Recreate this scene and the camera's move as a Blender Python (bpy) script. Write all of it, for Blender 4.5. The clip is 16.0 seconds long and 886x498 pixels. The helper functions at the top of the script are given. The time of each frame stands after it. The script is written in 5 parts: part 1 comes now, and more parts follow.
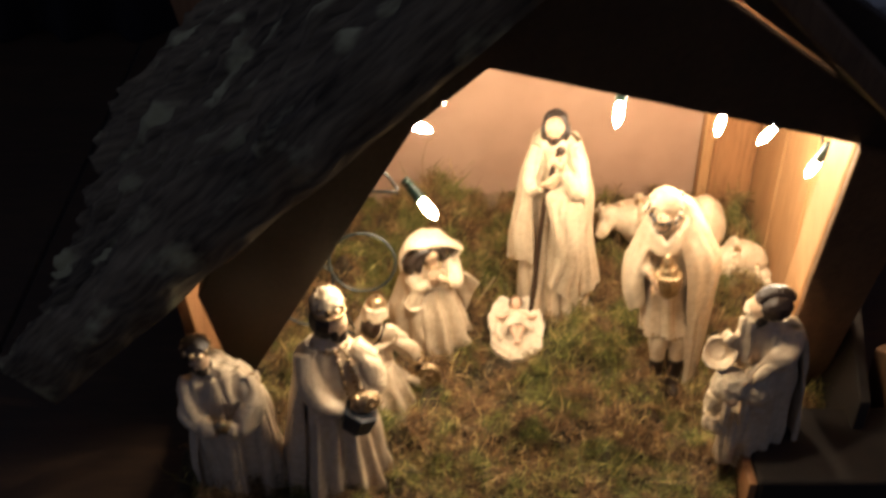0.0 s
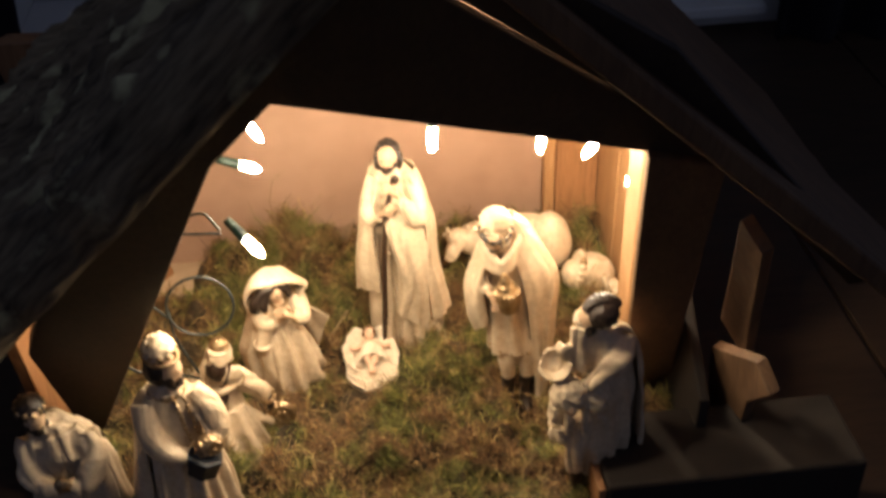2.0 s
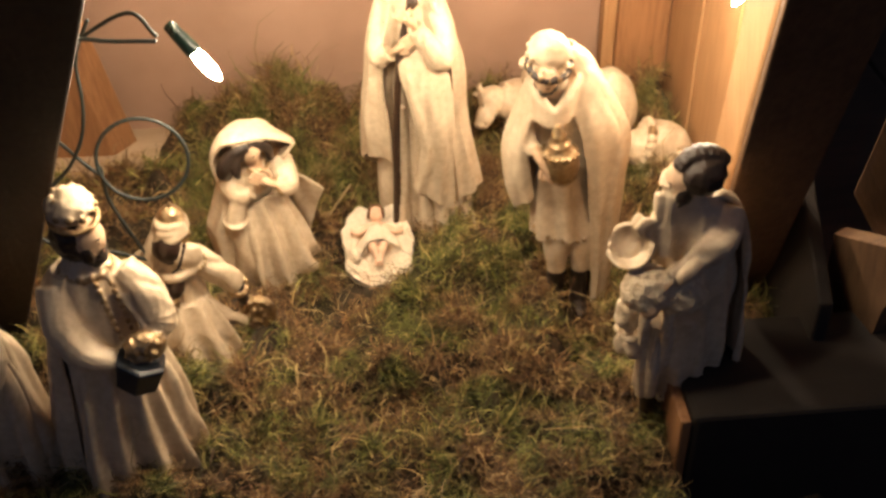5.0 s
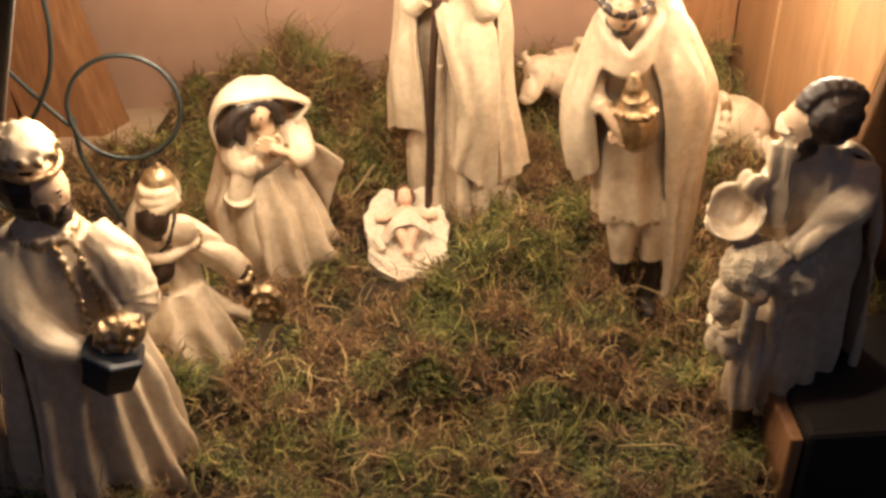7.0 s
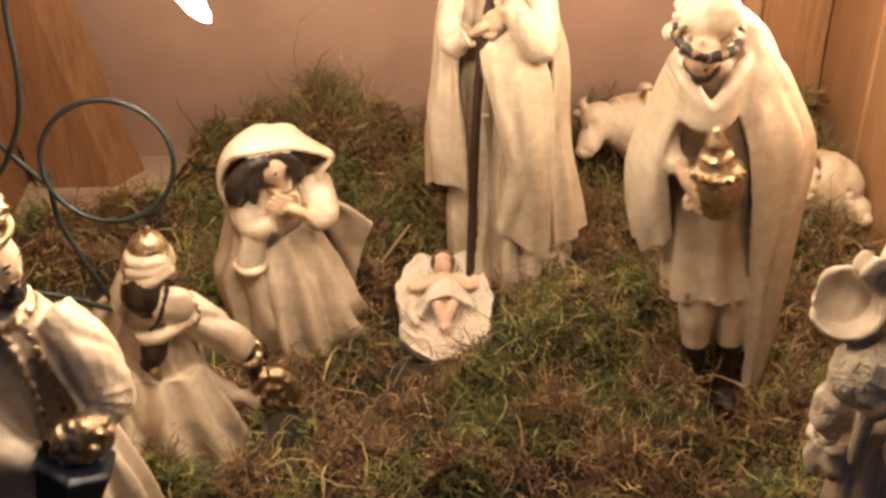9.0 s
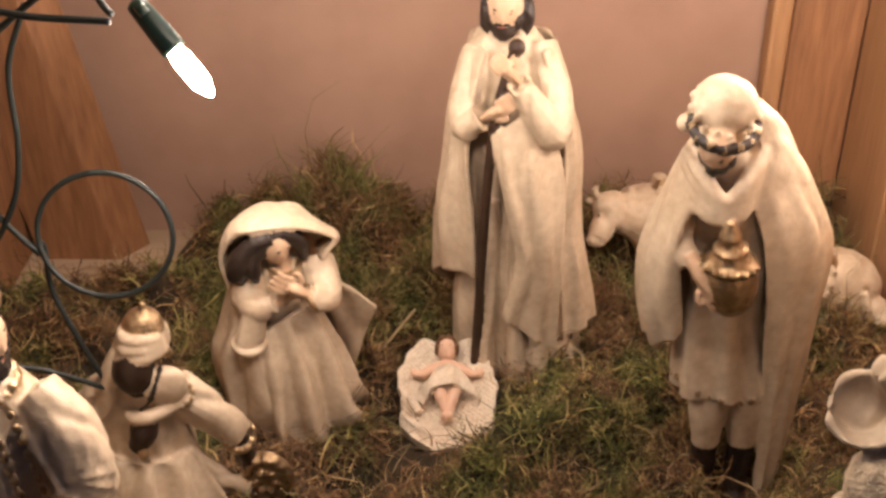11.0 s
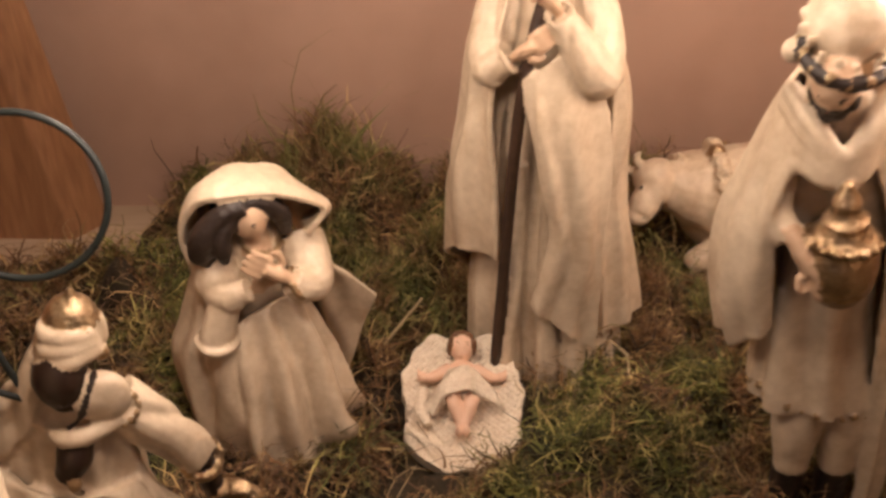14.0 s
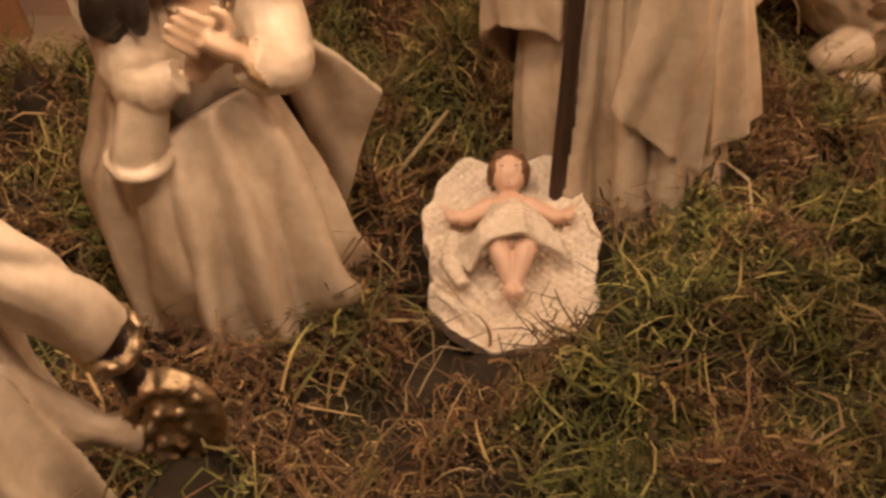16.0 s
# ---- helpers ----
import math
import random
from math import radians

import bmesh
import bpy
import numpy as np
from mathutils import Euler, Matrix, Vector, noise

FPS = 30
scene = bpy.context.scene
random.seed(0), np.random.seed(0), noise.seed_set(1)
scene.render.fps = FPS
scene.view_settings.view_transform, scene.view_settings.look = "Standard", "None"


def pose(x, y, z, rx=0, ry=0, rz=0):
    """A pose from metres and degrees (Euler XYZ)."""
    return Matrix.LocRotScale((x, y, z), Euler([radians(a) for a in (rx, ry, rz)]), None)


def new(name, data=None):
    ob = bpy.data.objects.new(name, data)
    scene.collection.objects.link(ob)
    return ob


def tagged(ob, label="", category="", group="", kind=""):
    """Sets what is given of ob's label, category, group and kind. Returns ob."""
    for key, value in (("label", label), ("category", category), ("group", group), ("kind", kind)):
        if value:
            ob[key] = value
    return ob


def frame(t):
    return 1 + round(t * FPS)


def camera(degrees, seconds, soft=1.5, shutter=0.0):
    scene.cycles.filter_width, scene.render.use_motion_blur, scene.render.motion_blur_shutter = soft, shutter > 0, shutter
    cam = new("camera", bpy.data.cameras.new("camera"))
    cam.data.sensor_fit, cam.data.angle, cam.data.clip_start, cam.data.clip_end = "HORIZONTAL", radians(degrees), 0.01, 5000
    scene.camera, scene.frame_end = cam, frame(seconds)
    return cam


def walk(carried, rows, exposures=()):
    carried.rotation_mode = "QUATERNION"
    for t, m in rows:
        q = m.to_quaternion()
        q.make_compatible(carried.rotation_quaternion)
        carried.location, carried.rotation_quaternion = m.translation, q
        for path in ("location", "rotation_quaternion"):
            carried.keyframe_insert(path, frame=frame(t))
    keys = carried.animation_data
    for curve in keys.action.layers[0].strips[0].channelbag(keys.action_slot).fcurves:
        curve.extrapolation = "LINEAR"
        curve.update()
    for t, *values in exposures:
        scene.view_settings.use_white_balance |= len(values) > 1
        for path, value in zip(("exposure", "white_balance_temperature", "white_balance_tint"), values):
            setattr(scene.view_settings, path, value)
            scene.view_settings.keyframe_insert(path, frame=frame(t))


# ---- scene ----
from mathutils.bvhtree import BVHTree

# All places below are in centimetres: x to the right, y to the back, z up, from the straw cradle's foot.
CM = 0.01
cam = camera(42.4, 16.0, soft=3.0, shutter=0.5)
ROWS = [
    (0, -5.250, -63.671, 56.131, 53.000, -0.000, 0.000),
    (0.5, -3.709, -63.592, 57.096, 55.686, -0.123, -1.195),
    (1, -2.864, -64.059, 57.606, 57.091, 0.045, -3.180),
    (1.5, -2.120, -64.463, 57.412, 56.721, 0.536, -5.195),
    (2, -0.689, -64.460, 56.281, 54.569, 1.192, -6.468),
    (2.5, 0.256, -63.621, 54.885, 51.770, 1.336, -7.403),
    (3, 0.405, -62.132, 53.170, 49.700, 1.247, -7.897),
    (3.5, 0.547, -59.370, 50.996, 49.134, 1.143, -7.334),
    (4, 0.345, -56.127, 48.145, 49.515, 0.956, -6.290),
    (6.5, -0.405, -46.677, 35.063, 52.767, 0.912, -4.110),
    (7, -0.915, -45.093, 33.792, 53.086, 0.709, -4.079),
    (7.5, -1.265, -43.504, 32.432, 53.976, 0.600, -3.994),
    (8, -1.111, -41.827, 31.419, 54.832, 0.865, -3.433),
    (8.5, -0.535, -40.010, 30.981, 55.023, 1.233, -2.266),
    (9, -0.167, -38.586, 30.570, 55.260, 1.485, -1.463),
    (9.5, -0.151, -37.654, 30.168, 56.012, 1.312, -0.989),
    (10, -0.262, -37.437, 30.151, 57.420, 0.755, -0.842),
    (12.5, 0.982, -38.003, 29.620, 60.113, -0.456, 1.112),
    (13, 1.101, -37.133, 28.925, 59.643, -0.289, 1.148),
    (13.5, 0.810, -34.401, 27.235, 59.516, 0.186, 1.052),
    (14, -0.682, -30.491, 25.272, 58.961, -0.230, -0.086),
    (14.5, -1.427, -27.566, 22.427, 58.103, -0.053, -0.787),
    (15, -1.758, -25.277, 20.239, 56.351, 0.074, -1.151),
    (15.5, -1.228, -23.301, 18.455, 54.273, 1.080, -0.300),
    (16, -1.191, -21.453, 17.210, 52.927, 1.085, -0.085),
]
walk(cam, [(t, pose(x * CM, y * CM, z * CM, rx, ry, rz)) for t, x, y, z, rx, ry, rz in ROWS],
     exposures=[(0.0, 1.1, 6500, 10), (4.0, 0.92, 6500, 10), (6.5, 1.03, 6450, 13), (8.0, 1.07, 6300, 14), (9, 0.65, 6200, 16), (10, 0.42, 6000, 19), (12.5, 0.16, 5650, 23), (14.5, 0.1, 6300, 25), (16, 0.1, 7000, 28)])

# ---- dim dusk light of the room; the string of bulbs gives the rest ----
world = bpy.data.worlds.new("dusk")
scene.world = world
world.use_nodes = True
world.node_tree.nodes["Background"].inputs[0].default_value = (0.31, 0.36, 0.55, 1)
world.node_tree.nodes["Background"].inputs[1].default_value = 0.085
BULB = 515.0


# ---- materials ----
def material(name, colour, rough=0.6, dark=None, scale=300.0, metal=0.0, bump=0.0, stretch=(1, 1, 1), emit=0.0, island=None, sheen=0.0, coarse=None, sss=0.0):
    m = bpy.data.materials.new(name)
    m.use_nodes = True
    nt = m.node_tree
    b = nt.nodes["Principled BSDF"]
    b.inputs["Roughness"].default_value = rough
    b.inputs["Metallic"].default_value = metal
    b.inputs["Base Color"].default_value = (*colour, 1)
    if emit:
        b.inputs["Emission Color"].default_value = (*colour, 1)
        b.inputs["Emission Strength"].default_value = emit
    if sss:
        b.inputs["Subsurface Weight"].default_value = sss
        b.inputs["Subsurface Radius"].default_value = (0.004, 0.0025, 0.0015)
    if dark:
        tc = nt.nodes.new("ShaderNodeTexCoord")
        mp = nt.nodes.new("ShaderNodeMapping")
        mp.inputs["Scale"].default_value = stretch
        nt.links.new(tc.outputs["Object"], mp.inputs[0])
        fine = nt.nodes.new("ShaderNodeTexNoise")
        fine.inputs["Scale"].default_value = scale
        fine.inputs["Detail"].default_value = 6
        nt.links.new(mp.outputs[0], fine.inputs[0])
        wide = nt.nodes.new("ShaderNodeTexNoise")
        wide.inputs["Scale"].default_value = coarse or scale * 0.12
        wide.inputs["Detail"].default_value = 3
        nt.links.new(mp.outputs[0], wide.inputs[0])
        add = nt.nodes.new("ShaderNodeMath")
        add.operation = "ADD"
        nt.links.new(fine.outputs[0], add.inputs[0])
        nt.links.new(wide.outputs[0], add.inputs[1])
        ramp = nt.nodes.new("ShaderNodeMapRange")
        ramp.inputs[1].default_value, ramp.inputs[2].default_value = 0.7, 1.3
        nt.links.new(add.outputs[0], ramp.inputs[0])
        mix = nt.nodes.new("ShaderNodeMix")
        mix.data_type = "RGBA"
        nt.links.new(ramp.outputs[0], mix.inputs[0])
        mix.inputs[6].default_value, mix.inputs[7].default_value = (*dark, 1), (*colour, 1)
        last = mix.outputs[2]
        if island:
            g = nt.nodes.new("ShaderNodeNewGeometry")
            cr = nt.nodes.new("ShaderNodeValToRGB")
            cr.color_ramp.interpolation = "LINEAR"
            while len(cr.color_ramp.elements) < len(island):
                cr.color_ramp.elements.new(0.5)
            for i, (e, c) in enumerate(zip(cr.color_ramp.elements, island)):
                e.position, e.color = i / (len(island) - 1), (*c, 1)
            nt.links.new(g.outputs["Random Per Island"], cr.inputs[0])
            mul = nt.nodes.new("ShaderNodeMix")
            mul.data_type = "RGBA"
            mul.inputs[0].default_value = 0.75
            nt.links.new(last, mul.inputs[6])
            nt.links.new(cr.outputs[0], mul.inputs[7])
            last = mul.outputs[2]
        nt.links.new(last, b.inputs["Base Color"])
        if bump:
            bp = nt.nodes.new("ShaderNodeBump")
            bp.inputs["Strength"].default_value = bump
            bp.inputs["Distance"].default_value = 0.001
            nt.links.new(add.outputs[0], bp.inputs["Height"])
            nt.links.new(bp.outputs[0], b.inputs["Normal"])
    return m


RESIN = material("cream_resin", (0.67, 0.55, 0.40), 0.48, (0.47, 0.355, 0.235), 260, bump=0.35, coarse=38)
SKIN = material("painted_skin", (0.60, 0.42, 0.28), 0.5, (0.52, 0.34, 0.21), 300)
HAIR = material("painted_dark_hair", (0.035, 0.022, 0.016), 0.45, (0.015, 0.01, 0.008), 500, bump=0.6)
STAFF = material("dark_brown_paint", (0.06, 0.03, 0.016), 0.5, (0.03, 0.016, 0.01), 500)
GOLD = material("gold_leaf", (0.56, 0.41, 0.24), 0.3, (0.26, 0.17, 0.09), 420, metal=0.85, bump=1.0)
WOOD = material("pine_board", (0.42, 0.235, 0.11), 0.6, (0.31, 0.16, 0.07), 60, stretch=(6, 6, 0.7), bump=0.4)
DARKWOOD = material("dark_brown_board", (0.16, 0.085, 0.04), 0.65, (0.08, 0.04, 0.02), 60, stretch=(6, 6, 0.7), bump=0.4)
PANEL = material("brown_back_panel", (0.40, 0.25, 0.18), 0.6, (0.33, 0.20, 0.14), 40, bump=0.15)
BARK = material("tree_bark", (0.27, 0.205, 0.125), 0.9, (0.035, 0.025, 0.016), 120, coarse=16, stretch=(0.35, 3.0, 1), bump=1.0)
bn = BARK.node_tree
bmap = next(n for n in bn.nodes if n.type == "MAPPING")
bn.links.new(next(n for n in bn.nodes if n.type == "TEX_COORD").outputs["UV"], bmap.inputs[0])
lichen, lgate, lmix = bn.nodes.new("ShaderNodeTexNoise"), bn.nodes.new("ShaderNodeMapRange"), bn.nodes.new("ShaderNodeMix")
lichen.inputs["Scale"].default_value, lichen.inputs["Detail"].default_value = 24.0, 6
lgate.inputs[1].default_value, lgate.inputs[2].default_value = 0.56, 0.66
lmix.data_type = "RGBA"
lmix.inputs[7].default_value = (0.46, 0.42, 0.24, 1)
lsoft = bn.nodes.new("ShaderNodeMapping")
lsoft.inputs["Scale"].default_value = (0.7, 1.5, 1)
bn.links.new(next(n for n in bn.nodes if n.type == "TEX_COORD").outputs["UV"], lsoft.inputs[0])
bn.links.new(lsoft.outputs[0], lichen.inputs[0])
bn.links.new(lichen.outputs[0], lgate.inputs[0])
bn.links.new(lgate.outputs[0], lmix.inputs[0])
bn.links.new(bn.nodes["Principled BSDF"].inputs["Base Color"].links[0].from_socket, lmix.inputs[6])
bn.links.new(lmix.outputs[2], bn.nodes["Principled BSDF"].inputs["Base Color"])
MOSS = material("moss_bed", (0.045, 0.03, 0.012), 0.9, (0.015, 0.01, 0.005), 150, bump=1.0)
GREEN_WIRE = material("green_cable", (0.010, 0.015, 0.013), 0.55, (0.007, 0.01, 0.009), 400)
GLOW = material("lit_bulb", (1.0, 0.81, 0.56), 0.3, emit=BULB)
FLOOR = material("parquet", (0.06, 0.032, 0.016), 0.6, (0.032, 0.017, 0.009), 30, stretch=(1, 5, 1), bump=0.1)
STAINED = material("stained_pine", (0.35, 0.17, 0.075), 0.55, (0.19, 0.088, 0.038), 70, stretch=(5, 5, 0.6), bump=0.5, coarse=14)
BROWNHAIR = material("painted_brown_hair", (0.2, 0.095, 0.04), 0.5, (0.11, 0.05, 0.02), 500, bump=0.5)
CHILDSKIN = material("pale_painted_skin", (0.74, 0.50, 0.36), 0.5, (0.68, 0.43, 0.29), 300)
BLUSH = material("painted_lips", (0.5, 0.16, 0.11), 0.5, (0.42, 0.13, 0.09), 300)
DARKSKIN = material("dark_brown_skin", (0.032, 0.016, 0.010), 0.4, (0.02, 0.01, 0.006), 300)
BLUECLOTH = material("dark_blue_lacquer", (0.02, 0.028, 0.04), 0.3, (0.012, 0.016, 0.025), 300)
WOOL = material("cream_wool", (0.74, 0.62, 0.45), 0.8, (0.5, 0.38, 0.25), 900, bump=1.0, coarse=300)
SOCKET = material("green_socket", (0.012, 0.03, 0.022), 0.3, (0.008, 0.02, 0.015), 300)
# One even near-black for the left post, gable board and rafters.
BLACKWOOD = material("near_black_board", (0.04, 0.022, 0.013), 0.7, (0.02, 0.011, 0.007), 60, stretch=(6, 6, 0.7), bump=0.4)
# Wood coloured near-black: the shade outside the right post is in the colour.
BLOCK = material("shade_black_wood", (0.016, 0.01, 0.007), 0.8, (0.008, 0.005, 0.004), 60, bump=0.4)
BLIND = material("pale_blind_slat", (0.74, 0.76, 0.78), 0.6, (0.66, 0.68, 0.72), 40)
BASEWOOD = material("pale_base_board", (0.50, 0.38, 0.26), 0.7, (0.40, 0.29, 0.19), 40, stretch=(1, 6, 1), bump=0.2)
PAINT = material("white_wall", (0.78, 0.78, 0.78), 0.8, (0.7, 0.7, 0.71), 20, bump=0.1)


# ---- mesh helpers ----
def finish(ob, bm, mats, smooth):
    bmesh.ops.scale(bm, vec=(CM, CM, CM), verts=bm.verts)
    if smooth:
        for f in bm.faces:
            f.smooth = True
    bm.to_mesh(ob.data)
    bm.free()
    for m in mats if isinstance(mats, (list, tuple)) else [mats]:
        ob.data.materials.append(m)


def part(name, bm, mats, parent=None, label="", smooth=False):
    ob = new(name, bpy.data.meshes.new(name))
    finish(ob, bm, mats, smooth)
    if parent:
        ob.parent = parent
    if label:
        tagged(ob, label)
    return ob


def thing(name, label, category, group="", kind=""):
    return tagged(new(name), label, category, group, kind)


def slab(points, offset, bm=None, bevel=0.12):
    """A board: a flat polygon given thickness along offset."""
    bm = bm or bmesh.new()
    a = [bm.verts.new(p) for p in points]
    c = [bm.verts.new(Vector(p) + Vector(offset)) for p in points]
    n = len(a)
    fs = [bm.faces.new(a), bm.faces.new(c[::-1])]
    for i in range(n):
        fs.append(bm.faces.new((a[i], c[i], c[(i + 1) % n], a[(i + 1) % n])))
    bmesh.ops.recalc_face_normals(bm, faces=fs)
    if bevel:
        es = {e for f in fs for e in f.edges}
        bmesh.ops.bevel(bm, geom=list(es), offset=bevel, segments=2, affect="EDGES", profile=0.5)
    return bm


def loft(bm, rings, mat=0, cap=True):
    """A skin over rings of points, all with the same count."""
    vs = [[bm.verts.new(p) for p in ring] for ring in rings]
    n = len(vs[0])
    for a, c in zip(vs, vs[1:]):
        for i in range(n):
            f = bm.faces.new((a[i], a[(i + 1) % n], c[(i + 1) % n], c[i]))
            f.material_index = mat
    if cap:
        bm.faces.new(vs[0][::-1]).material_index = mat
        bm.faces.new(vs[-1]).material_index = mat
    return vs


def tube(bm, points, radii, mat=0, sides=10, squash=1.0, fine=4):
    """A round limb along points; radii one for each point."""
    pts = [Vector(p) for p in points]
    rad = list(radii) if isinstance(radii, (list, tuple)) else [radii] * len(pts)
    if len(pts) > 2 and fine > 1:
        ext = [2 * pts[0] - pts[1]] + pts + [2 * pts[-1] - pts[-2]]
        line, rr = [], []
        for k, (a, b, c, d) in enumerate(zip(ext, ext[1:], ext[2:], ext[3:])):
            for m in range(fine):
                t = m / fine
                line.append(0.5 * (2 * b + (c - a) * t + (2 * a - 5 * b + 4 * c - d) * t * t + (3 * b - a - 3 * c + d) * t**3))
                s = t * t * (3 - 2 * t)
                rr.append(rad[k] * (1 - s) + rad[k + 1] * s)
        pts, rad = line + [pts[-1]], rr + [rad[-1]]
    rings = []
    for i, p in enumerate(pts):
        d = (pts[min(i + 1, len(pts) - 1)] - pts[max(i - 1, 0)]).normalized()
        a = d.cross(Vector((0.13, 0.31, 0.94))).normalized()
        c = d.cross(a)
        rings.append([p + rad[i] * (math.cos(k) * a + squash * math.sin(k) * c) for k in (2 * math.pi * j / sides for j in range(sides))])
    loft(bm, rings, mat)


def ball(bm, centre, size, mat=0, u=20, v=14, turn=None, wobble=0.0, freq=1.0):
    start = len(bm.verts)
    geo = bmesh.ops.create_uvsphere(bm, u_segments=u, v_segments=v, radius=1.0)
    size = Vector(size) if not isinstance(size, (int, float)) else Vector((size, size, size))
    for w in geo["verts"]:
        co = Vector(w.co)
        if wobble:
            co *= 1 + wobble * noise.noise(co * freq + Vector(centre))
        co = Vector((co.x * size.x, co.y * size.y, co.z * size.z))
        if turn:
            co = Euler([radians(a) for a in turn]).to_matrix() @ co
        w.co = co + Vector(centre)
    for f in {f for w in geo["verts"] for f in w.link_faces}:
        f.material_index = mat
    return bm


def smooth_at(keys, s):
    """A smooth reading of rows (s, values...) at s."""
    n = len(keys)
    k = 0
    while k < n - 2 and s > keys[k + 1][0]:
        k += 1
    a, b = keys[k], keys[k + 1]
    p, q = keys[max(k - 1, 0)], keys[min(k + 2, n - 1)]
    h = b[0] - a[0]
    t = min(max((s - a[0]) / h, 0.0), 1.0)
    out = []
    for i in range(1, len(a)):
        m0 = (b[i] - p[i]) / (b[0] - p[0])
        m1 = (q[i] - a[i]) / (q[0] - a[0])
        out.append(a[i] * (2 * t**3 - 3 * t * t + 1) + h * m0 * (t**3 - 2 * t * t + t) + b[i] * (3 * t * t - 2 * t**3) + h * m1 * (t**3 - t * t))
    return out


def robe(bm, keys, mat=0, folds=9, deep=0.10, seed=0.0, steps=26, sides=72, opening=None, twist=0.6):
    """A draped garment. keys: rows (z, cx, cy, rx, ry, depth of folds)."""
    rings = []
    z0, z1 = keys[0][0], keys[-1][0]
    for i in range(steps + 1):
        z = z0 + (z1 - z0) * i / steps
        cx, cy, rx, ry, d = smooth_at(keys, z)
        ring = []
        for j in range(sides):
            a = 2 * math.pi * j / sides
            w = math.sin(folds * a + seed + twist * z * 0.25) + 0.5 * math.sin((folds * 0.5 + 1.0) * 2 // 2 * a - seed * 2 + 0.3 * z)
            w += 1.2 * noise.noise(Vector((2.2 * math.cos(a), 2.2 * math.sin(a), z * 0.16 + seed)))
            r = 1 + deep * d * w
            ring.append(Vector((cx + rx * r * math.cos(a), cy + ry * r * math.sin(a), z)))
        rings.append(ring)
    loft(bm, rings, mat)


def sheet(bm, keys, mat=0, folds=8, deep=0.1, seed=0.0, steps=28, sides=64, thick=0.16, sag=None, lip=0.0):
    """A hanging cloth of some thickness, wrapped part of the way round. keys: rows (z, cx, cy, rx, ry, fold depth, from, to), the
    angles in degrees from the front, growing to the right. sag: how far the lower hem hangs down along its way from 0 to 1."""
    z0, z1 = keys[0][0], keys[-1][0]
    out, inn = [], []
    for i in range(steps + 1):
        s = i / steps
        z = z0 + (z1 - z0) * s
        cx, cy, rx, ry, d, a0, a1 = smooth_at(keys, z)
        ro, ri = [], []
        for j in range(sides + 1):
            u = j / sides
            a = radians(a0 + (a1 - a0) * u)
            w = math.sin(folds * a + seed + 0.12 * z) + 0.6 * math.sin(folds * 1.7 * a + 2 * seed - 0.2 * z)
            w += 1.3 * noise.noise(Vector((2.0 * math.cos(a), 2.0 * math.sin(a), z * 0.15 + seed)))
            edge = max(0.0, 1 - min(u, 1 - u) * 14)
            r = 1 + deep * d * w + lip * edge
            zz = z + (sag(u) * (1 - s) ** 2 if sag else 0.0)
            co = Vector((cx + rx * r * math.sin(a), cy - ry * r * math.cos(a), zz))
            ro.append(co)
            ri.append(co - thick * Vector((math.sin(a), -math.cos(a), 0)))
        out.append([bm.verts.new(p) for p in ro])
        inn.append([bm.verts.new(p) for p in ri])
    n = sides

    def quad(*v):
        bm.faces.new(v).material_index = mat

    for a, c, p, q in zip(out, out[1:], inn, inn[1:]):
        for j in range(n):
            quad(a[j], a[j + 1], c[j + 1], c[j])
            quad(p[j], q[j], q[j + 1], p[j + 1])
        quad(a[0], c[0], q[0], p[0])
        quad(a[n], p[n], q[n], c[n])
    for j in range(n):
        quad(out[0][j], inn[0][j], inn[0][j + 1], out[0][j + 1])
        quad(out[-1][j], out[-1][j + 1], inn[-1][j + 1], inn[-1][j])


def drape(bm, guides, mat=0, thick=0.2, pleat=0.12, count=5.0, seed=0.0, nu=64, nv=34, fade=0.6):
    """A cloth of some thickness led by guide lines from top to hem, with pleats that deepen towards the hem."""
    ng, npt = len(guides), len(guides[0])
    strips = [[(k, *p) for k, p in enumerate(g)] for g in guides]
    grid = []
    for j in range(nv + 1):
        w = j / nv * (npt - 1)
        across = [(k, *smooth_at(g, w)) for k, g in enumerate(strips)]
        grid.append([Vector(smooth_at(across, i / nu * (ng - 1))) for i in range(nu + 1)])
    outer, inner = [], []
    for j in range(nv + 1):
        v = j / nv
        ro, ri = [], []
        for i in range(nu + 1):
            u = i / nu
            du = grid[j][min(i + 1, nu)] - grid[j][max(i - 1, 0)]
            dv = grid[min(j + 1, nv)][i] - grid[max(j - 1, 0)][i]
            nn = du.cross(dv).normalized()
            a = 2 * math.pi * count * u + seed + 1.6 * noise.noise(Vector((u * 3, v * 2.2, seed))) + 0.5 * v
            w = math.sin(a)
            w = 0.8 * w - 0.35 * (1 - abs(math.sin(a * 0.5 + 0.4))) + 0.8 * noise.noise(Vector((u * count * 1.3, v * 3.0, seed + 5)))
            p = grid[j][i] + nn * pleat * w * v ** fade
            ro.append(p)
            ri.append(p - nn * thick)
        outer.append([bm.verts.new(p) for p in ro])
        inner.append([bm.verts.new(p) for p in ri])

    def quad(*c):
        bm.faces.new(c).material_index = mat

    for a, c, p, q in zip(outer, outer[1:], inner, inner[1:]):
        for i in range(nu):
            quad(a[i], a[i + 1], c[i + 1], c[i])
            quad(p[i], q[i], q[i + 1], p[i + 1])
        quad(a[0], c[0], q[0], p[0])
        quad(a[nu], p[nu], q[nu], c[nu])
    for i in range(nu):
        quad(outer[0][i], inner[0][i], inner[0][i + 1], outer[0][i + 1])
        quad(outer[-1][i], outer[-1][i + 1], inner[-1][i + 1], inner[-1][i])


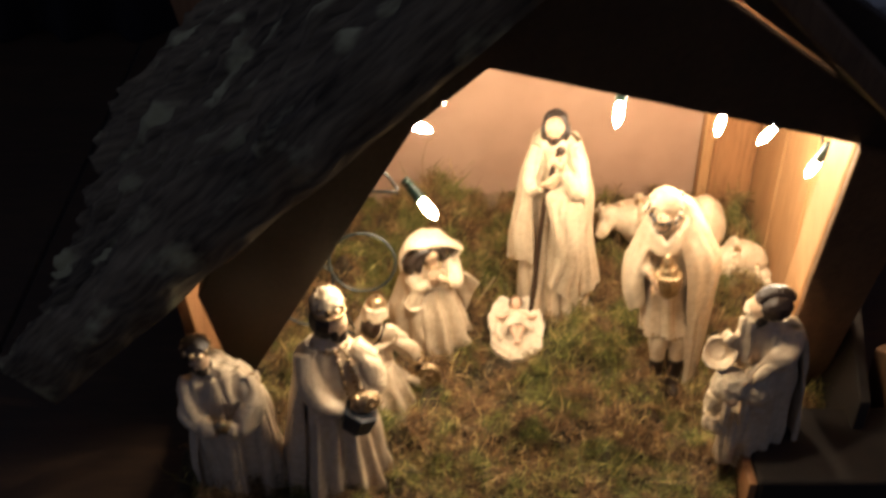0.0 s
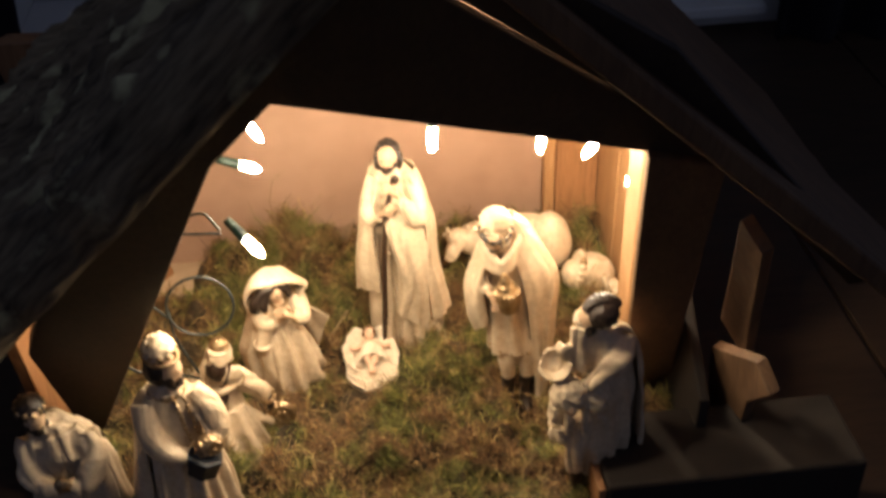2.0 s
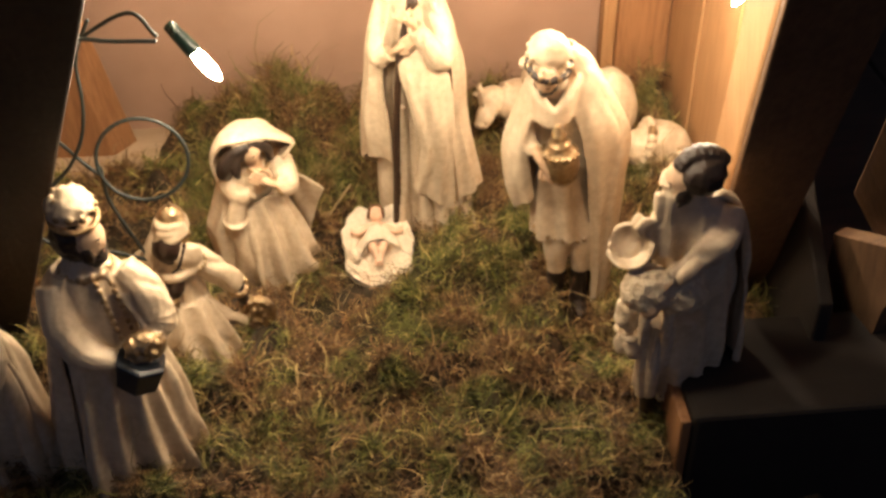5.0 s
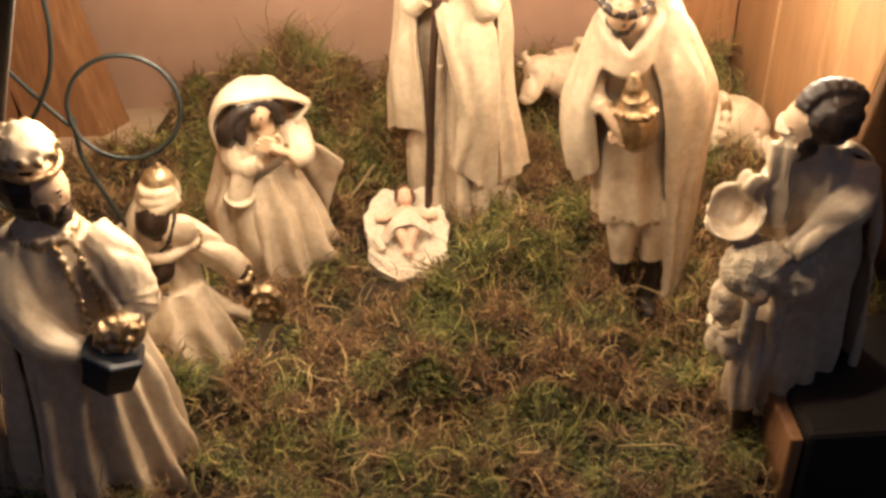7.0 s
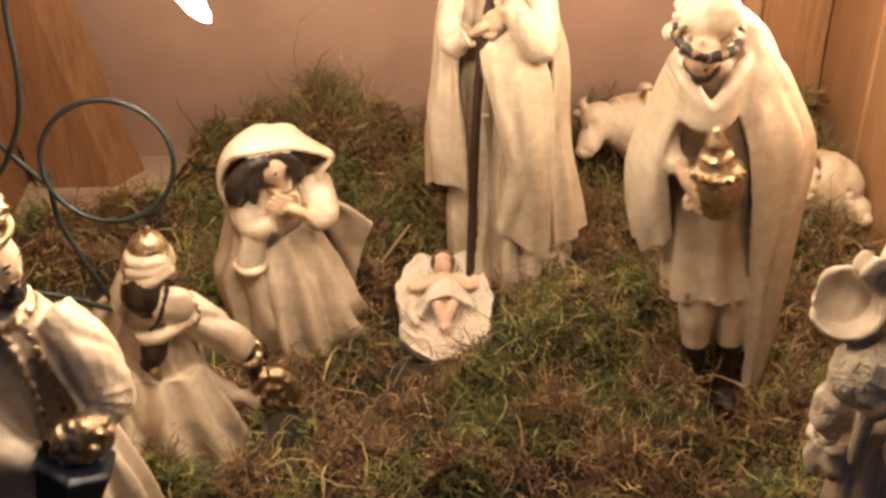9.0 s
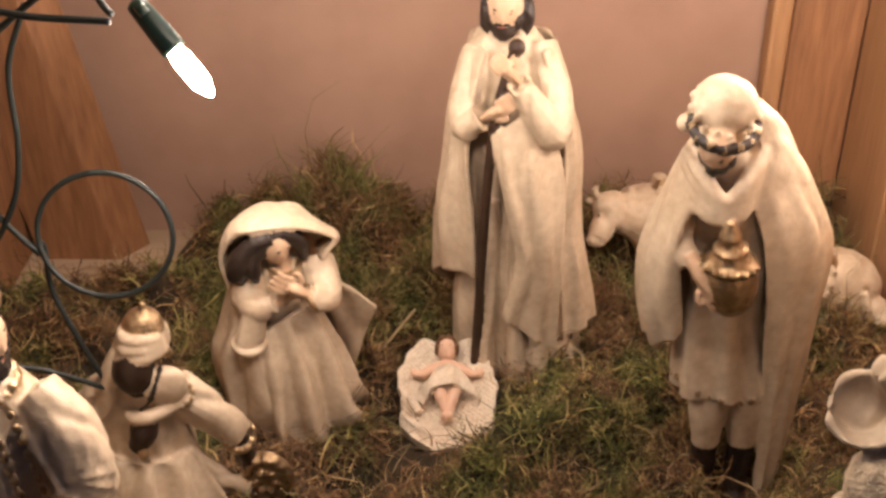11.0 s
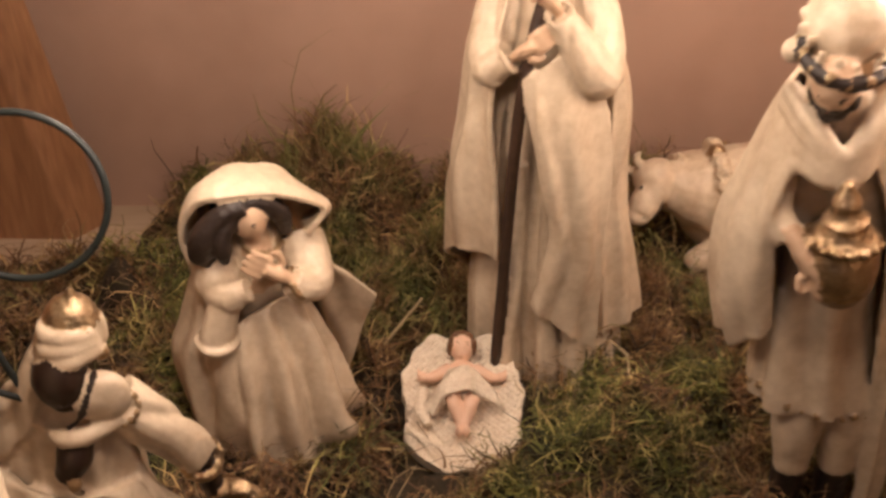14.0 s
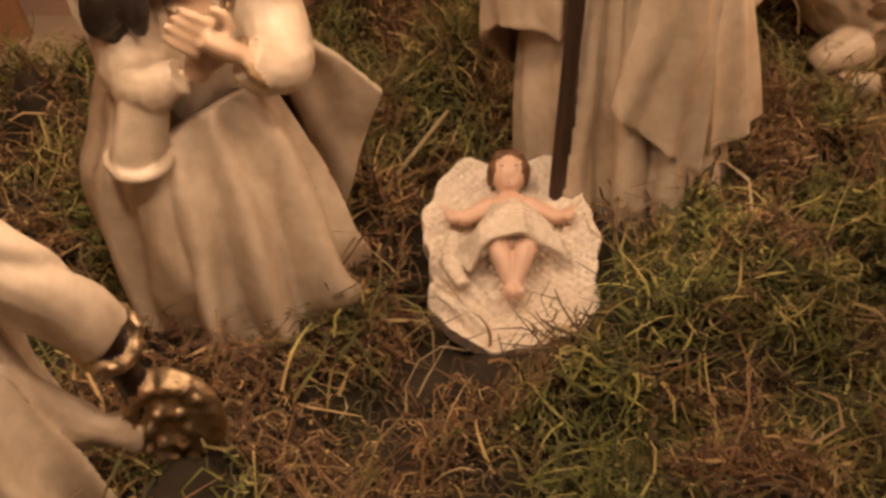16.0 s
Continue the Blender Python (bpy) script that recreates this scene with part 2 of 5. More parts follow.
def ring(bm, centre, radius, thick, mat=0, turn=(0, 0, 0), u=32, v=8, beads=0, squash=1.0):
    """A band round an axis; with beads, a wreath of small lumps."""
    rot = Euler([radians(a) for a in turn]).to_matrix()
    if beads:
        for k in range(beads):
            a = 2 * math.pi * k / beads
            p = Vector(centre) + rot @ Vector((radius * math.cos(a), radius * squash * math.sin(a), 0.25 * thick * (-1) ** k))
            ball(bm, p, (thick, thick * 0.8, thick * 1.1), mat, 8, 6, wobble=0.35, freq=2.0)
        return
    rows = []
    for k in range(u):
        a = 2 * math.pi * k / u
        rows.append([bm.verts.new(Vector(centre) + rot @ Vector(((radius + thick * math.cos(c)) * math.cos(a), (radius + thick * math.cos(c)) * squash * math.sin(a), thick * math.sin(c)))) for c in (2 * math.pi * j / v for j in range(v))])
    for k in range(u):
        for j in range(v):
            bm.faces.new((rows[k][j], rows[(k + 1) % u][j], rows[(k + 1) % u][(j + 1) % v], rows[k][(j + 1) % v])).material_index = mat


def lathe(bm, centre, rows, mat=0, sides=24, turn=(0, 0, 0)):
    rot = Euler([radians(a) for a in turn]).to_matrix()
    loft(bm, [[Vector(centre) + rot @ Vector((r * math.cos(k), r * math.sin(k), z)) for k in (2 * math.pi * j / sides for j in range(sides))] for z, r in rows], mat)


def palm(bm, at, to, mat=1, size=0.42, curl=0.5, spread=(0.05, 0.1, 1.0)):
    """A small painted palm with four fingers and a thumb, pointing from at to to."""
    at, to = Vector(at), Vector(to)
    d = (to - at).normalized()
    side = d.cross(Vector((0.1, -1, 0.2))).normalized()
    up = side.cross(d).normalized()
    tube(bm, [at - d * size * 0.9, at, at + d * size * 0.8], [size * 0.5, size * 0.72, size * 0.6], mat, 10, 0.6)
    for k in range(4):
        o = side * size * (k - 1.5) * 0.36
        p = at + d * size * 0.6 + o
        tube(bm, [p, p + d * size * 0.8 + up * 0.02, p + d * size * (1.45 - 0.12 * abs(k - 1.4)) - up * size * curl * 0.4], [size * 0.2, size * 0.18, size * 0.12], mat, 7)
    p = at + side * size * 0.55
    tube(bm, [p, p + side * size * 0.45 + d * size * 0.5, p + side * size * 0.4 + d * size], [size * 0.22, size * 0.19, size * 0.12], mat, 7)


def visage(bm, at, way, size, skin=1, hair=2, beard=True, cheeks=True):
    """A carved head: skull, nose, brows and, if wanted, a beard, turned to way."""
    at, way = Vector(at), Vector(way).normalized()
    side = way.cross(Vector((0, 0, 1))).normalized()
    up = side.cross(way)
    turn = Matrix((side, way, up)).transposed()
    e = [math.degrees(a) for a in turn.to_euler()]
    ball(bm, at, (0.78 * size, 0.86 * size, 1.05 * size), skin, 24, 18, e)
    ball(bm, at + way * size * 0.84 - up * size * 0.12, (0.08 * size, 0.1 * size, 0.2 * size), skin, 10, 8, e)
    ball(bm, at + way * size * 0.6 - up * size * 0.55, (0.32 * size, 0.24 * size, 0.2 * size), skin, 10, 8, e)
    for s in (-1, 1):
        ball(bm, at + way * size * 0.76 + side * s * size * 0.3 + up * size * 0.12, (0.12 * size, 0.05 * size, 0.035 * size), hair, 8, 6, e)
        ball(bm, at + way * size * 0.74 + side * s * size * 0.3 + up * size * 0.3, (0.18 * size, 0.06 * size, 0.03 * size), hair, 8, 6, e)
    ball(bm, at + way * size * 0.8 - up * size * 0.5, (0.14 * size, 0.05 * size, 0.035 * size), 5 if cheeks else skin, 8, 6, e)
    if beard:
        ball(bm, at + way * size * 0.52 - up * size * 0.88, (0.52 * size, 0.42 * size, 0.55 * size), hair, 16, 12, e, 0.25, 3.0)
        for s in (-1, 1):
            ball(bm, at + way * size * 0.3 + side * s * size * 0.62 - up * size * 0.5, (0.2 * size, 0.35 * size, 0.5 * size), hair, 10, 8, e, 0.25, 3.0)
            ball(bm, at + way * size * 0.82 + side * s * size * 0.16 - up * size * 0.4, (0.2 * size, 0.08 * size, 0.06 * size), hair, 8, 6, e)


def statue(name, bm, base, label, category="figurine", group="", mats=None, voxel=0.075, fold=0.14, soften=3):
    """One plain cast figure, its foot at base: the shapes grown together, with cloth folds worked into the robes."""
    bmesh.ops.translate(bm, vec=-Vector(base), verts=bm.verts)
    bmesh.ops.recalc_face_normals(bm, faces=bm.faces)
    tree = BVHTree.FromBMesh(bm)
    bm.faces.ensure_lookup_table()
    kinds = [f.material_index for f in bm.faces]
    me = bpy.data.meshes.new("cast")
    bm.to_mesh(me)
    bm.free()
    raw = new("cast", me)
    rm = raw.modifiers.new("grow", "REMESH")
    rm.mode, rm.voxel_size, rm.use_smooth_shade = "VOXEL", voxel, True
    sm = raw.modifiers.new("soften", "SMOOTH")
    sm.factor, sm.iterations = 0.5, soften
    cast = bpy.data.meshes.new_from_object(raw.evaluated_get(bpy.context.evaluated_depsgraph_get()))
    bpy.data.objects.remove(raw)
    bpy.data.meshes.remove(me)
    bm = bmesh.new()
    bm.from_mesh(cast)
    bpy.data.meshes.remove(cast)
    bm.normal_update()
    for f in bm.faces:
        f.material_index = kinds[tree.find_nearest(f.calc_center_median())[2]]
    moves = []
    for v in bm.verts:
        if fold and all(f.material_index == 0 for f in v.link_faces):
            x, y, z = v.co
            w = noise.noise(Vector((x * 0.5 + 0.05 * z, y * 0.5, z * 0.07 + base[0])))
            w2 = noise.noise(Vector((x * 1.3 - 0.2 * z, y * 1.3, z * 0.3 + base[1])))
            s = math.sin(11 * w + 1.2 * w2)
            moves.append((v, v.normal * fold * (0.75 * s - 0.45 * s * s + 0.9 * w2)))
    for v, d in moves:
        v.co += d
    ob = part(name, bm, mats or [RESIN, SKIN, HAIR, GOLD, STAFF, BLUSH, DARKSKIN, BLUECLOTH, WOOL], smooth=True)
    ob.location = Vector(base) * CM
    return tagged(ob, label, category, group)


def front(x, z, out=0.0):
    """A place on the stable's forward-leaning front."""
    return Vector((x, -5.4 - 0.52 * (z - 0.5) - out * 0.887, z + out * -0.461))


# ---- the setting: floor, wall, window ----
room = thing("floor", "dark brown parquet floor in the dusk", "floor", kind="structure")
for k in range(16):
    x = -160 + 20 * k
    part("plank", slab([(x + 0.2, -160, -4), (x + 19.8, -160, -4), (x + 19.8, 68, -4), (x + 0.2, 68, -4)], (0, 0, -2), bevel=0.15), FLOOR, room)
wall = thing("wall_back", "pale plastered wall with a window niche, in dusk light", "wall", kind="structure")
for pts in ([(-160, 63, -4), (-38, 63, -4), (-38, 63, 150), (-160, 63, 150)], [(52, 63, -4), (160, 63, -4), (160, 63, 150), (52, 63, 150)], [(-38, 63, -4), (52, 63, -4), (52, 63, -2.2), (-38, 63, -2.2)]):
    part("plaster", slab(pts, (0, 14, 0), bevel=0), PAINT, wall)
window = thing("window_1", "window niche closed by a pale slatted blind", "window", kind="structure")
part("window_sill", slab([(-38, 60.5, -2.1), (52, 60.5, -2.1), (52, 76, -2.1), (-38, 76, -2.1)], (0, 0, 1.4), bevel=0.25), PAINT, window)
part("window_frame", slab([(-38, 76, -2), (52, 76, -2), (52, 76, 150), (-38, 76, 150)], (0, 1.5, 0), bevel=0), PAINT, window)
part("bottom_rail", slab([(-26, 70, 3.0), (48, 70, 3.0), (48, 70, 4.6), (-26, 70, 4.6)], (0, 1.6, 0), bevel=0.3), BLIND, window)
for k in range(22):
    z = 6.0 + 3.6 * k
    part("slat", slab([(-26, 70.4, z), (48, 70.4, z), (48, 71.2, z + 3.3), (-26, 71.2, z + 3.3)], (0, 0.25, 0), bevel=0), BLIND, window)
curtain = thing("curtain", "dark heavy curtain hanging beside the window", "curtain")
bm = bmesh.new()
rows = []
for z in (-3.9, 40, 90, 150):
    rows.append([Vector((-92 + 56 * u + 0.06 * z, 57 + 1.6 * math.sin(u * 46), z)) for u in (j / 80 for j in range(81))] + [Vector((-92 + 56 * u + 0.06 * z, 58.5 + 1.6 * math.sin(u * 46), z)) for u in (j / 80 for j in range(80, -1, -1))])
loft(bm, rows)
CURTAIN = material("dark_curtain", (0.03, 0.022, 0.03), 0.9, (0.02, 0.014, 0.02), 200)
part("cloth", bm, CURTAIN, curtain, smooth=True)
curtain_far = thing("curtain", "dark heavy curtain at the window's other side", "curtain")
bm = bmesh.new()
rows = []
for z in (-3.9, 40, 90, 150):
    rows.append([Vector((52.5 + 40 * u, 57 + 1.6 * math.sin(u * 36), z)) for u in (j / 60 for j in range(61))] + [Vector((52.5 + 40 * u, 58.5 + 1.6 * math.sin(u * 36), z)) for u in (j / 60 for j in range(60, -1, -1))])
loft(bm, rows)
part("cloth", bm, CURTAIN, curtain_far, smooth=True)


# ---- the ground ----
def height(x, y):
    h = 0.3 + 0.75 * noise.noise(Vector((x * 0.16, y * 0.16, 3.0))) + (1 - 0.8 * math.exp(-(x * x + (y + 0.3) ** 2) / 9)) * (2.3 * noise.noise(Vector((x * 0.42, y * 0.42, 7.0))) + 1.0 * noise.noise(Vector((x * 0.95, y * 0.95, 2.0))))
    h -= 0.045 * min(0, y + 4)
    if y > 6:
        h += 0.16 * (y - 6) * (0.6 + 0.8 * noise.noise(Vector((x * 0.3, y * 0.2, 1.0))))
    if y > 4 and -4 < x < 2:
        h += 1.3 * math.exp(-((x + 1.2) ** 2 / 3 + (y - 7) ** 2 / 4))
    if y > 7:
        h += 1.6 * math.exp(-((x + 5.6) ** 2 / 4 + (y - 13) ** 2 / 5)) + 1.2 * math.exp(-((x - 18) ** 2 / 4 + (y - 12) ** 2 / 6))
    if x > 13.2 and y < -16.5:
        h -= 4.2 * min(1.0, (x - 13.2) * 0.8) * min(1.0, (-16.5 - y) * 0.8)
    bare = max(0.0, min(1.0, (-12.3 - x) * 0.5)) * max(0.0, min(1.0, (y - 8) * 0.4))
    return h * (1 - bare) - 0.8 * bare


bm = bmesh.new()
NX, NY = 130, 140
grid = [[bm.verts.new((-22 + 44 * i / NX, -38 + 53.5 * j / NY, height(-22 + 44 * i / NX, -38 + 53.5 * j / NY))) for i in range(NX + 1)] for j in range(NY + 1)]
for j in range(NY):
    for i in range(NX):
        bm.faces.new((grid[j][i], grid[j][i + 1], grid[j + 1][i + 1], grid[j + 1][i]))
ground = part("ground", bm, MOSS, smooth=True)
tagged(ground, "uneven bed of brown and green dried moss", "moss", kind="structure")


def strands(name, count, seed, area, length, rise, wide, mat, keep, each=1, tuft=0.1):
    """Curled threads of moss as ribbons, growing in tufts, joined into one mesh."""
    rng = np.random.default_rng(seed)
    pts = []
    while len(pts) < count:
        x, y = rng.uniform(area[0], area[1]), rng.uniform(area[2], area[3])
        if not keep(x, y, rng.random()):
            continue
        size, lean_to = tuft * rng.lognormal(0.0, 0.4), rng.uniform(0, 2 * math.pi)
        for _ in range(max(1, int(each * rng.uniform(0.5, 1.5)))):
            ox, oy = rng.normal(0, size), rng.normal(0, size)
            dome = 1.5 * size * math.exp(-(ox * ox + oy * oy) / (1.5 * size * size))
            if keep(x + ox, y + oy, 0.0):
                pts.append((x + ox, y + oy, height(x + ox, y + oy) + dome * rng.uniform(0.0, 1.0), math.atan2(oy, ox) + rng.normal(0, 0.9), lean_to))
    p = np.array(pts)
    n, seg = len(p), 4
    ang = np.where(rng.random(n) < 0.4, p[:, 4] + rng.normal(0, 0.5, n), p[:, 3])
    p = p[:, :3]
    turn = rng.normal(0, 1.1, n)
    ln = length * rng.lognormal(-0.15, 0.45, n)
    up = rng.uniform(rise[0], rise[1], n)
    w = wide * rng.uniform(0.6, 1.5, n)
    co = np.zeros((n, seg + 1, 2, 3))
    at = p + np.stack([rng.normal(0, 0.1, n), rng.normal(0, 0.1, n), rng.uniform(-0.1, 0.35, n)], -1)
    el = up.copy()
    for k in range(seg + 1):
        d = np.stack([np.cos(ang) * np.cos(el), np.sin(ang) * np.cos(el), np.sin(el)], -1)
        side = np.stack([-np.sin(ang), np.cos(ang), rng.normal(0, 0.5, n)], -1)
        wk = (w * (1.0 - 0.7 * k / seg))[:, None]
        co[:, k, 0], co[:, k, 1] = at + side * wk, at - side * wk
        at = at + d * (ln / seg)[:, None]
        ang = ang + turn
        el = el - rng.uniform(0.05, 0.5, n)
    co = (co * CM).reshape(-1, 3)
    base = (np.arange(n) * (seg + 1) * 2)[:, None, None]
    k = np.arange(seg)[None, :, None] * 2
    faces = (base + k + np.array([0, 1, 3, 2])[None, None, :]).reshape(-1, 4)
    me = bpy.data.meshes.new(name)
    me.from_pydata(co.tolist(), [], faces.tolist())
    me.materials.append(mat)
    return new(name, me)


def moss_material(name, browns, greens, bias):
    m = material(name, (0.1, 0.1, 0.04), 0.75)
    nt = m.node_tree
    b = nt.nodes["Principled BSDF"]
    g = nt.nodes.new("ShaderNodeNewGeometry")
    ramps = []
    for colours in (browns, greens):
        cr = nt.nodes.new("ShaderNodeValToRGB")
        while len(cr.color_ramp.elements) < len(colours):
            cr.color_ramp.elements.new(0.5)
        for i, (e, c) in enumerate(zip(cr.color_ramp.elements, colours)):
            e.position, e.color = i / (len(colours) - 1), (*c, 1)
        nt.links.new(g.outputs["Random Per Island"], cr.inputs[0])
        ramps.append(cr)
    tc = nt.nodes.new("ShaderNodeTexCoord")
    ns = nt.nodes.new("ShaderNodeTexNoise")
    ns.inputs["Scale"].default_value = 40.0
    ns.inputs["Detail"].default_value = 5
    nt.links.new(tc.outputs["Object"], ns.inputs[0])
    rg = nt.nodes.new("ShaderNodeMapRange")
    rg.inputs[1].default_value, rg.inputs[2].default_value = bias - 0.05, bias + 0.07
    nt.links.new(ns.outputs[0], rg.inputs[0])
    mix = nt.nodes.new("ShaderNodeMix")
    mix.data_type = "RGBA"
    nt.links.new(rg.outputs[0], mix.inputs[0])
    nt.links.new(ramps[0].outputs[0], mix.inputs[6])
    nt.links.new(ramps[1].outputs[0], mix.inputs[7])
    nt.links.new(mix.outputs[2], b.inputs["Base Color"])
    return m


BROWNS = [(0.025, 0.012, 0.006), (0.12, 0.056, 0.022), (0.25, 0.135, 0.052), (0.05, 0.027, 0.012), (0.6, 0.4, 0.17)]
GREENS = [(0.025, 0.03, 0.008), (0.085, 0.092, 0.02), (0.19, 0.19, 0.036), (0.04, 0.042, 0.012), (0.52, 0.46, 0.14)]
THREAD = moss_material("moss_threads", BROWNS, GREENS, 0.52)
FRESH = moss_material("fresh_moss", BROWNS[1:], [(0.075, 0.075, 0.02), (0.145, 0.145, 0.035), (0.22, 0.2, 0.055), (0.32, 0.27, 0.1)], 0.48)
STRAW = material("dry_straw", (0.42, 0.32, 0.17), 0.6, (0.3, 0.21, 0.1), 300)


def on_moss(x, y, r):
    if abs(x - 0.1) < 2.35 and -3.9 < y < 2.6:
        return False
    if abs(x + 6.3) < 0.9 and -8.6 < y < -6.4:
        return False
    return not (x < -12.8 and y > 9.5) and not (x > 19.5 and y > -2) and x < 20.5 and not (x > 12.8 and y < -16.0)


tagged(strands("moss_threads", 135000, 3, (-20, 20, -30, 15), 1.15, (-0.3, 1.25), 0.033, THREAD, lambda x, y, r: on_moss(x, y, r) and r < 0.55 + 1.4 * noise.noise(Vector((x * 0.55, y * 0.55, 11.0))) - 0.12 * (y < -16), 95, 0.42), "curled brown and olive threads of dried moss", "moss", kind="stuff")
tagged(strands("moss_fuzz", 52000, 21, (-20, 20, -30, 15), 0.5, (-0.2, 1.3), 0.022, THREAD, on_moss, 12, 0.35), "fine short fuzz of dried moss between the tufts", "moss", kind="stuff")
tagged(strands("green_moss", 14000, 5, (-11, 20, 3.5, 15.2), 1.35, (0.0, 1.4), 0.028, FRESH, lambda x, y, r: on_moss(x, y, r) and r < 0.3 + 0.7 * math.exp(-((x + 1.2) ** 2 / 9 + (y - 7.5) ** 2 / 12)) + 0.5 * math.exp(-((x - 7) ** 2 / 4 + (y - 7) ** 2 / 8)) + 0.5 * math.exp(-((x - 18) ** 2 / 8 + (y - 12) ** 2 / 8)), 16, 0.4), "fresh green moss at the back of the stable", "moss", kind="stuff")
tagged(strands("dry_sprig", 900, 8, (-8.5, -3.6, 11, 14.8), 1.9, (0.5, 1.6), 0.05, FRESH, lambda x, y, r: r < math.exp(-((x + 6) ** 2 / 3 + (y - 13) ** 2 / 3))), "dry upright sprig of moss by the back panel", "moss", kind="stuff")
tagged(strands("straw_bits", 1300, 9, (-17, 17, -24, 12), 1.5, (-0.1, 0.8), 0.028, STRAW, on_moss), "scattered pale bits of straw on the moss", "straw", kind="stuff")
bm = bmesh.new()
tube(bm, [(-2.9, 1.9, 1.4), (-2.1, 3.0, 1.9), (-1.3, 4.2, 2.3)], 0.06, 0, 6)
tagged(part("straw", bm, STRAW, smooth=True), "single pale straw lying across the moss", "straw")

# ---- the stable ----
stable = thing("stable", "small rustic wooden stable with a bark-covered roof", "stable")
lean = Vector((0, 0.887, 0.461))
part("base_board", slab([(-22, -3, -4), (24, -3, -4), (24, 17, -4), (-22, 17, -4)], (0, 0, 3.6), bevel=0.2), BASEWOOD, stable, "pale bare base board")
# Block near-black for its shaded top and front; pine cheek for its lit side.
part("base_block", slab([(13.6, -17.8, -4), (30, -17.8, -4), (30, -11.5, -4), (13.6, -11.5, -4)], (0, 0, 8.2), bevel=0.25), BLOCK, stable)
part("block_cheek", slab([(13.55, -17.7, -3.9), (13.55, -12.2, -3.9), (13.55, -12.2, 3.9), (13.55, -17.7, 3.9)], (-0.5, 0, 0), bevel=0.1), STAINED, stable, "stained pine side of the block")
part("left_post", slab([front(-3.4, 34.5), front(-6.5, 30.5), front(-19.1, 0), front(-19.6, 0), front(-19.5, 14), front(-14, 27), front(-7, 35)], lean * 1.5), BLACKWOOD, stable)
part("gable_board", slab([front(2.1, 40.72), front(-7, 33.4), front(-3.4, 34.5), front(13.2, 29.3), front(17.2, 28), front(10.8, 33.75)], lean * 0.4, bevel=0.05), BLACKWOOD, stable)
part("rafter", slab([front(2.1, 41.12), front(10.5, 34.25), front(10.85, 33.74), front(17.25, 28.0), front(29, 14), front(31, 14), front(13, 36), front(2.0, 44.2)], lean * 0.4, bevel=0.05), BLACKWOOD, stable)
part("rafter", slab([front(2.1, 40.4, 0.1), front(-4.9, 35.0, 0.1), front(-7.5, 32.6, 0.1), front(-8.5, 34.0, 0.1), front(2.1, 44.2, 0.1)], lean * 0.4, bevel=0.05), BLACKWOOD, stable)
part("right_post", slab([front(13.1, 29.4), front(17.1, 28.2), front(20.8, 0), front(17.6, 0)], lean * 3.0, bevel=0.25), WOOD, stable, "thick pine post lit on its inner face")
# Thin facing added over the pine; its darker colour stands for the front's shade.
part("post_front", slab([front(13.12, 29.5, 0.45), front(17.2, 28.2, 0.45), front(20.9, 0.2, 0.45), front(17.62, 0.2, 0.45)], lean * 0.45, bevel=0.1), DARKWOOD, stable, "added dark facing for the post's shaded front")
bm = bmesh.new()
slab([(-20, 16, -2), (21, 16, -2), (21, 16, 22), (1.9, 16, 38), (-20, 16, 18)], (0, 0.6, 0), bm)
part("back_panel", bm, PANEL, stable, "plain brown fibreboard panel")
part("back_post", slab([(15.7, 15.9, -1), (16.6, 15.9, -1), (16.6, 15.9, 25), (15.5, 15.9, 26)], (0, -1.2, 0), bevel=0.2), WOOD, stable)
part("back_board", slab([(16.7, 15.8, -1), (20.2, 15.8, -1), (20.2, 15.8, 22), (16.7, 15.8, 25)], (0, -0.8, 0), bevel=0.1), STAINED, stable)
for k in range(3):
    y0, y1 = 15.0 - 6.4 * k, 8.8 - 6.4 * k
    part("side_board", slab([(20.2, y0, -2), (20.2, y0, 21), (20.2, y1, 21), (20.2, y1, -2)], (0.7, 0, 0), bevel=0.12), WOOD, stable)
part("left_plank", slab([(-20.85, 13.0, -0.9), (-16.7, 12.9, -0.9), (-21.0, 12.6, 22), (-25.2, 12.9, 22)], (1.25, 1.7, 0), bevel=0.15), STAINED, stable, "slanting stained pine plank in the back corner")
part("left_board", slab([(-21.2, -6, -0.4), (-21.5, 14, -0.4), (-21.5, 14, 16), (-21.2, -10, 16)], (-0.8, 0, 0), bevel=0.1), STAINED, stable)
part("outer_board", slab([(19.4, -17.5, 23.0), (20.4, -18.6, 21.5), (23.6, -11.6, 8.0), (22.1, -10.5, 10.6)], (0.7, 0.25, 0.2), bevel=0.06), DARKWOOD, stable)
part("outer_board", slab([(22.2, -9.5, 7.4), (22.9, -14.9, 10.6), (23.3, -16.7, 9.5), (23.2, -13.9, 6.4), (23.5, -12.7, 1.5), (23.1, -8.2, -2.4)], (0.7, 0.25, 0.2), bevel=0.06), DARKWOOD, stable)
# Extra board closes the gap against bulb light; its near-black stands for shade.
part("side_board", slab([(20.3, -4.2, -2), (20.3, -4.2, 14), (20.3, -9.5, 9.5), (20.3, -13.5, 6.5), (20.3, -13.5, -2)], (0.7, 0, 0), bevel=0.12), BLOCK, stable)

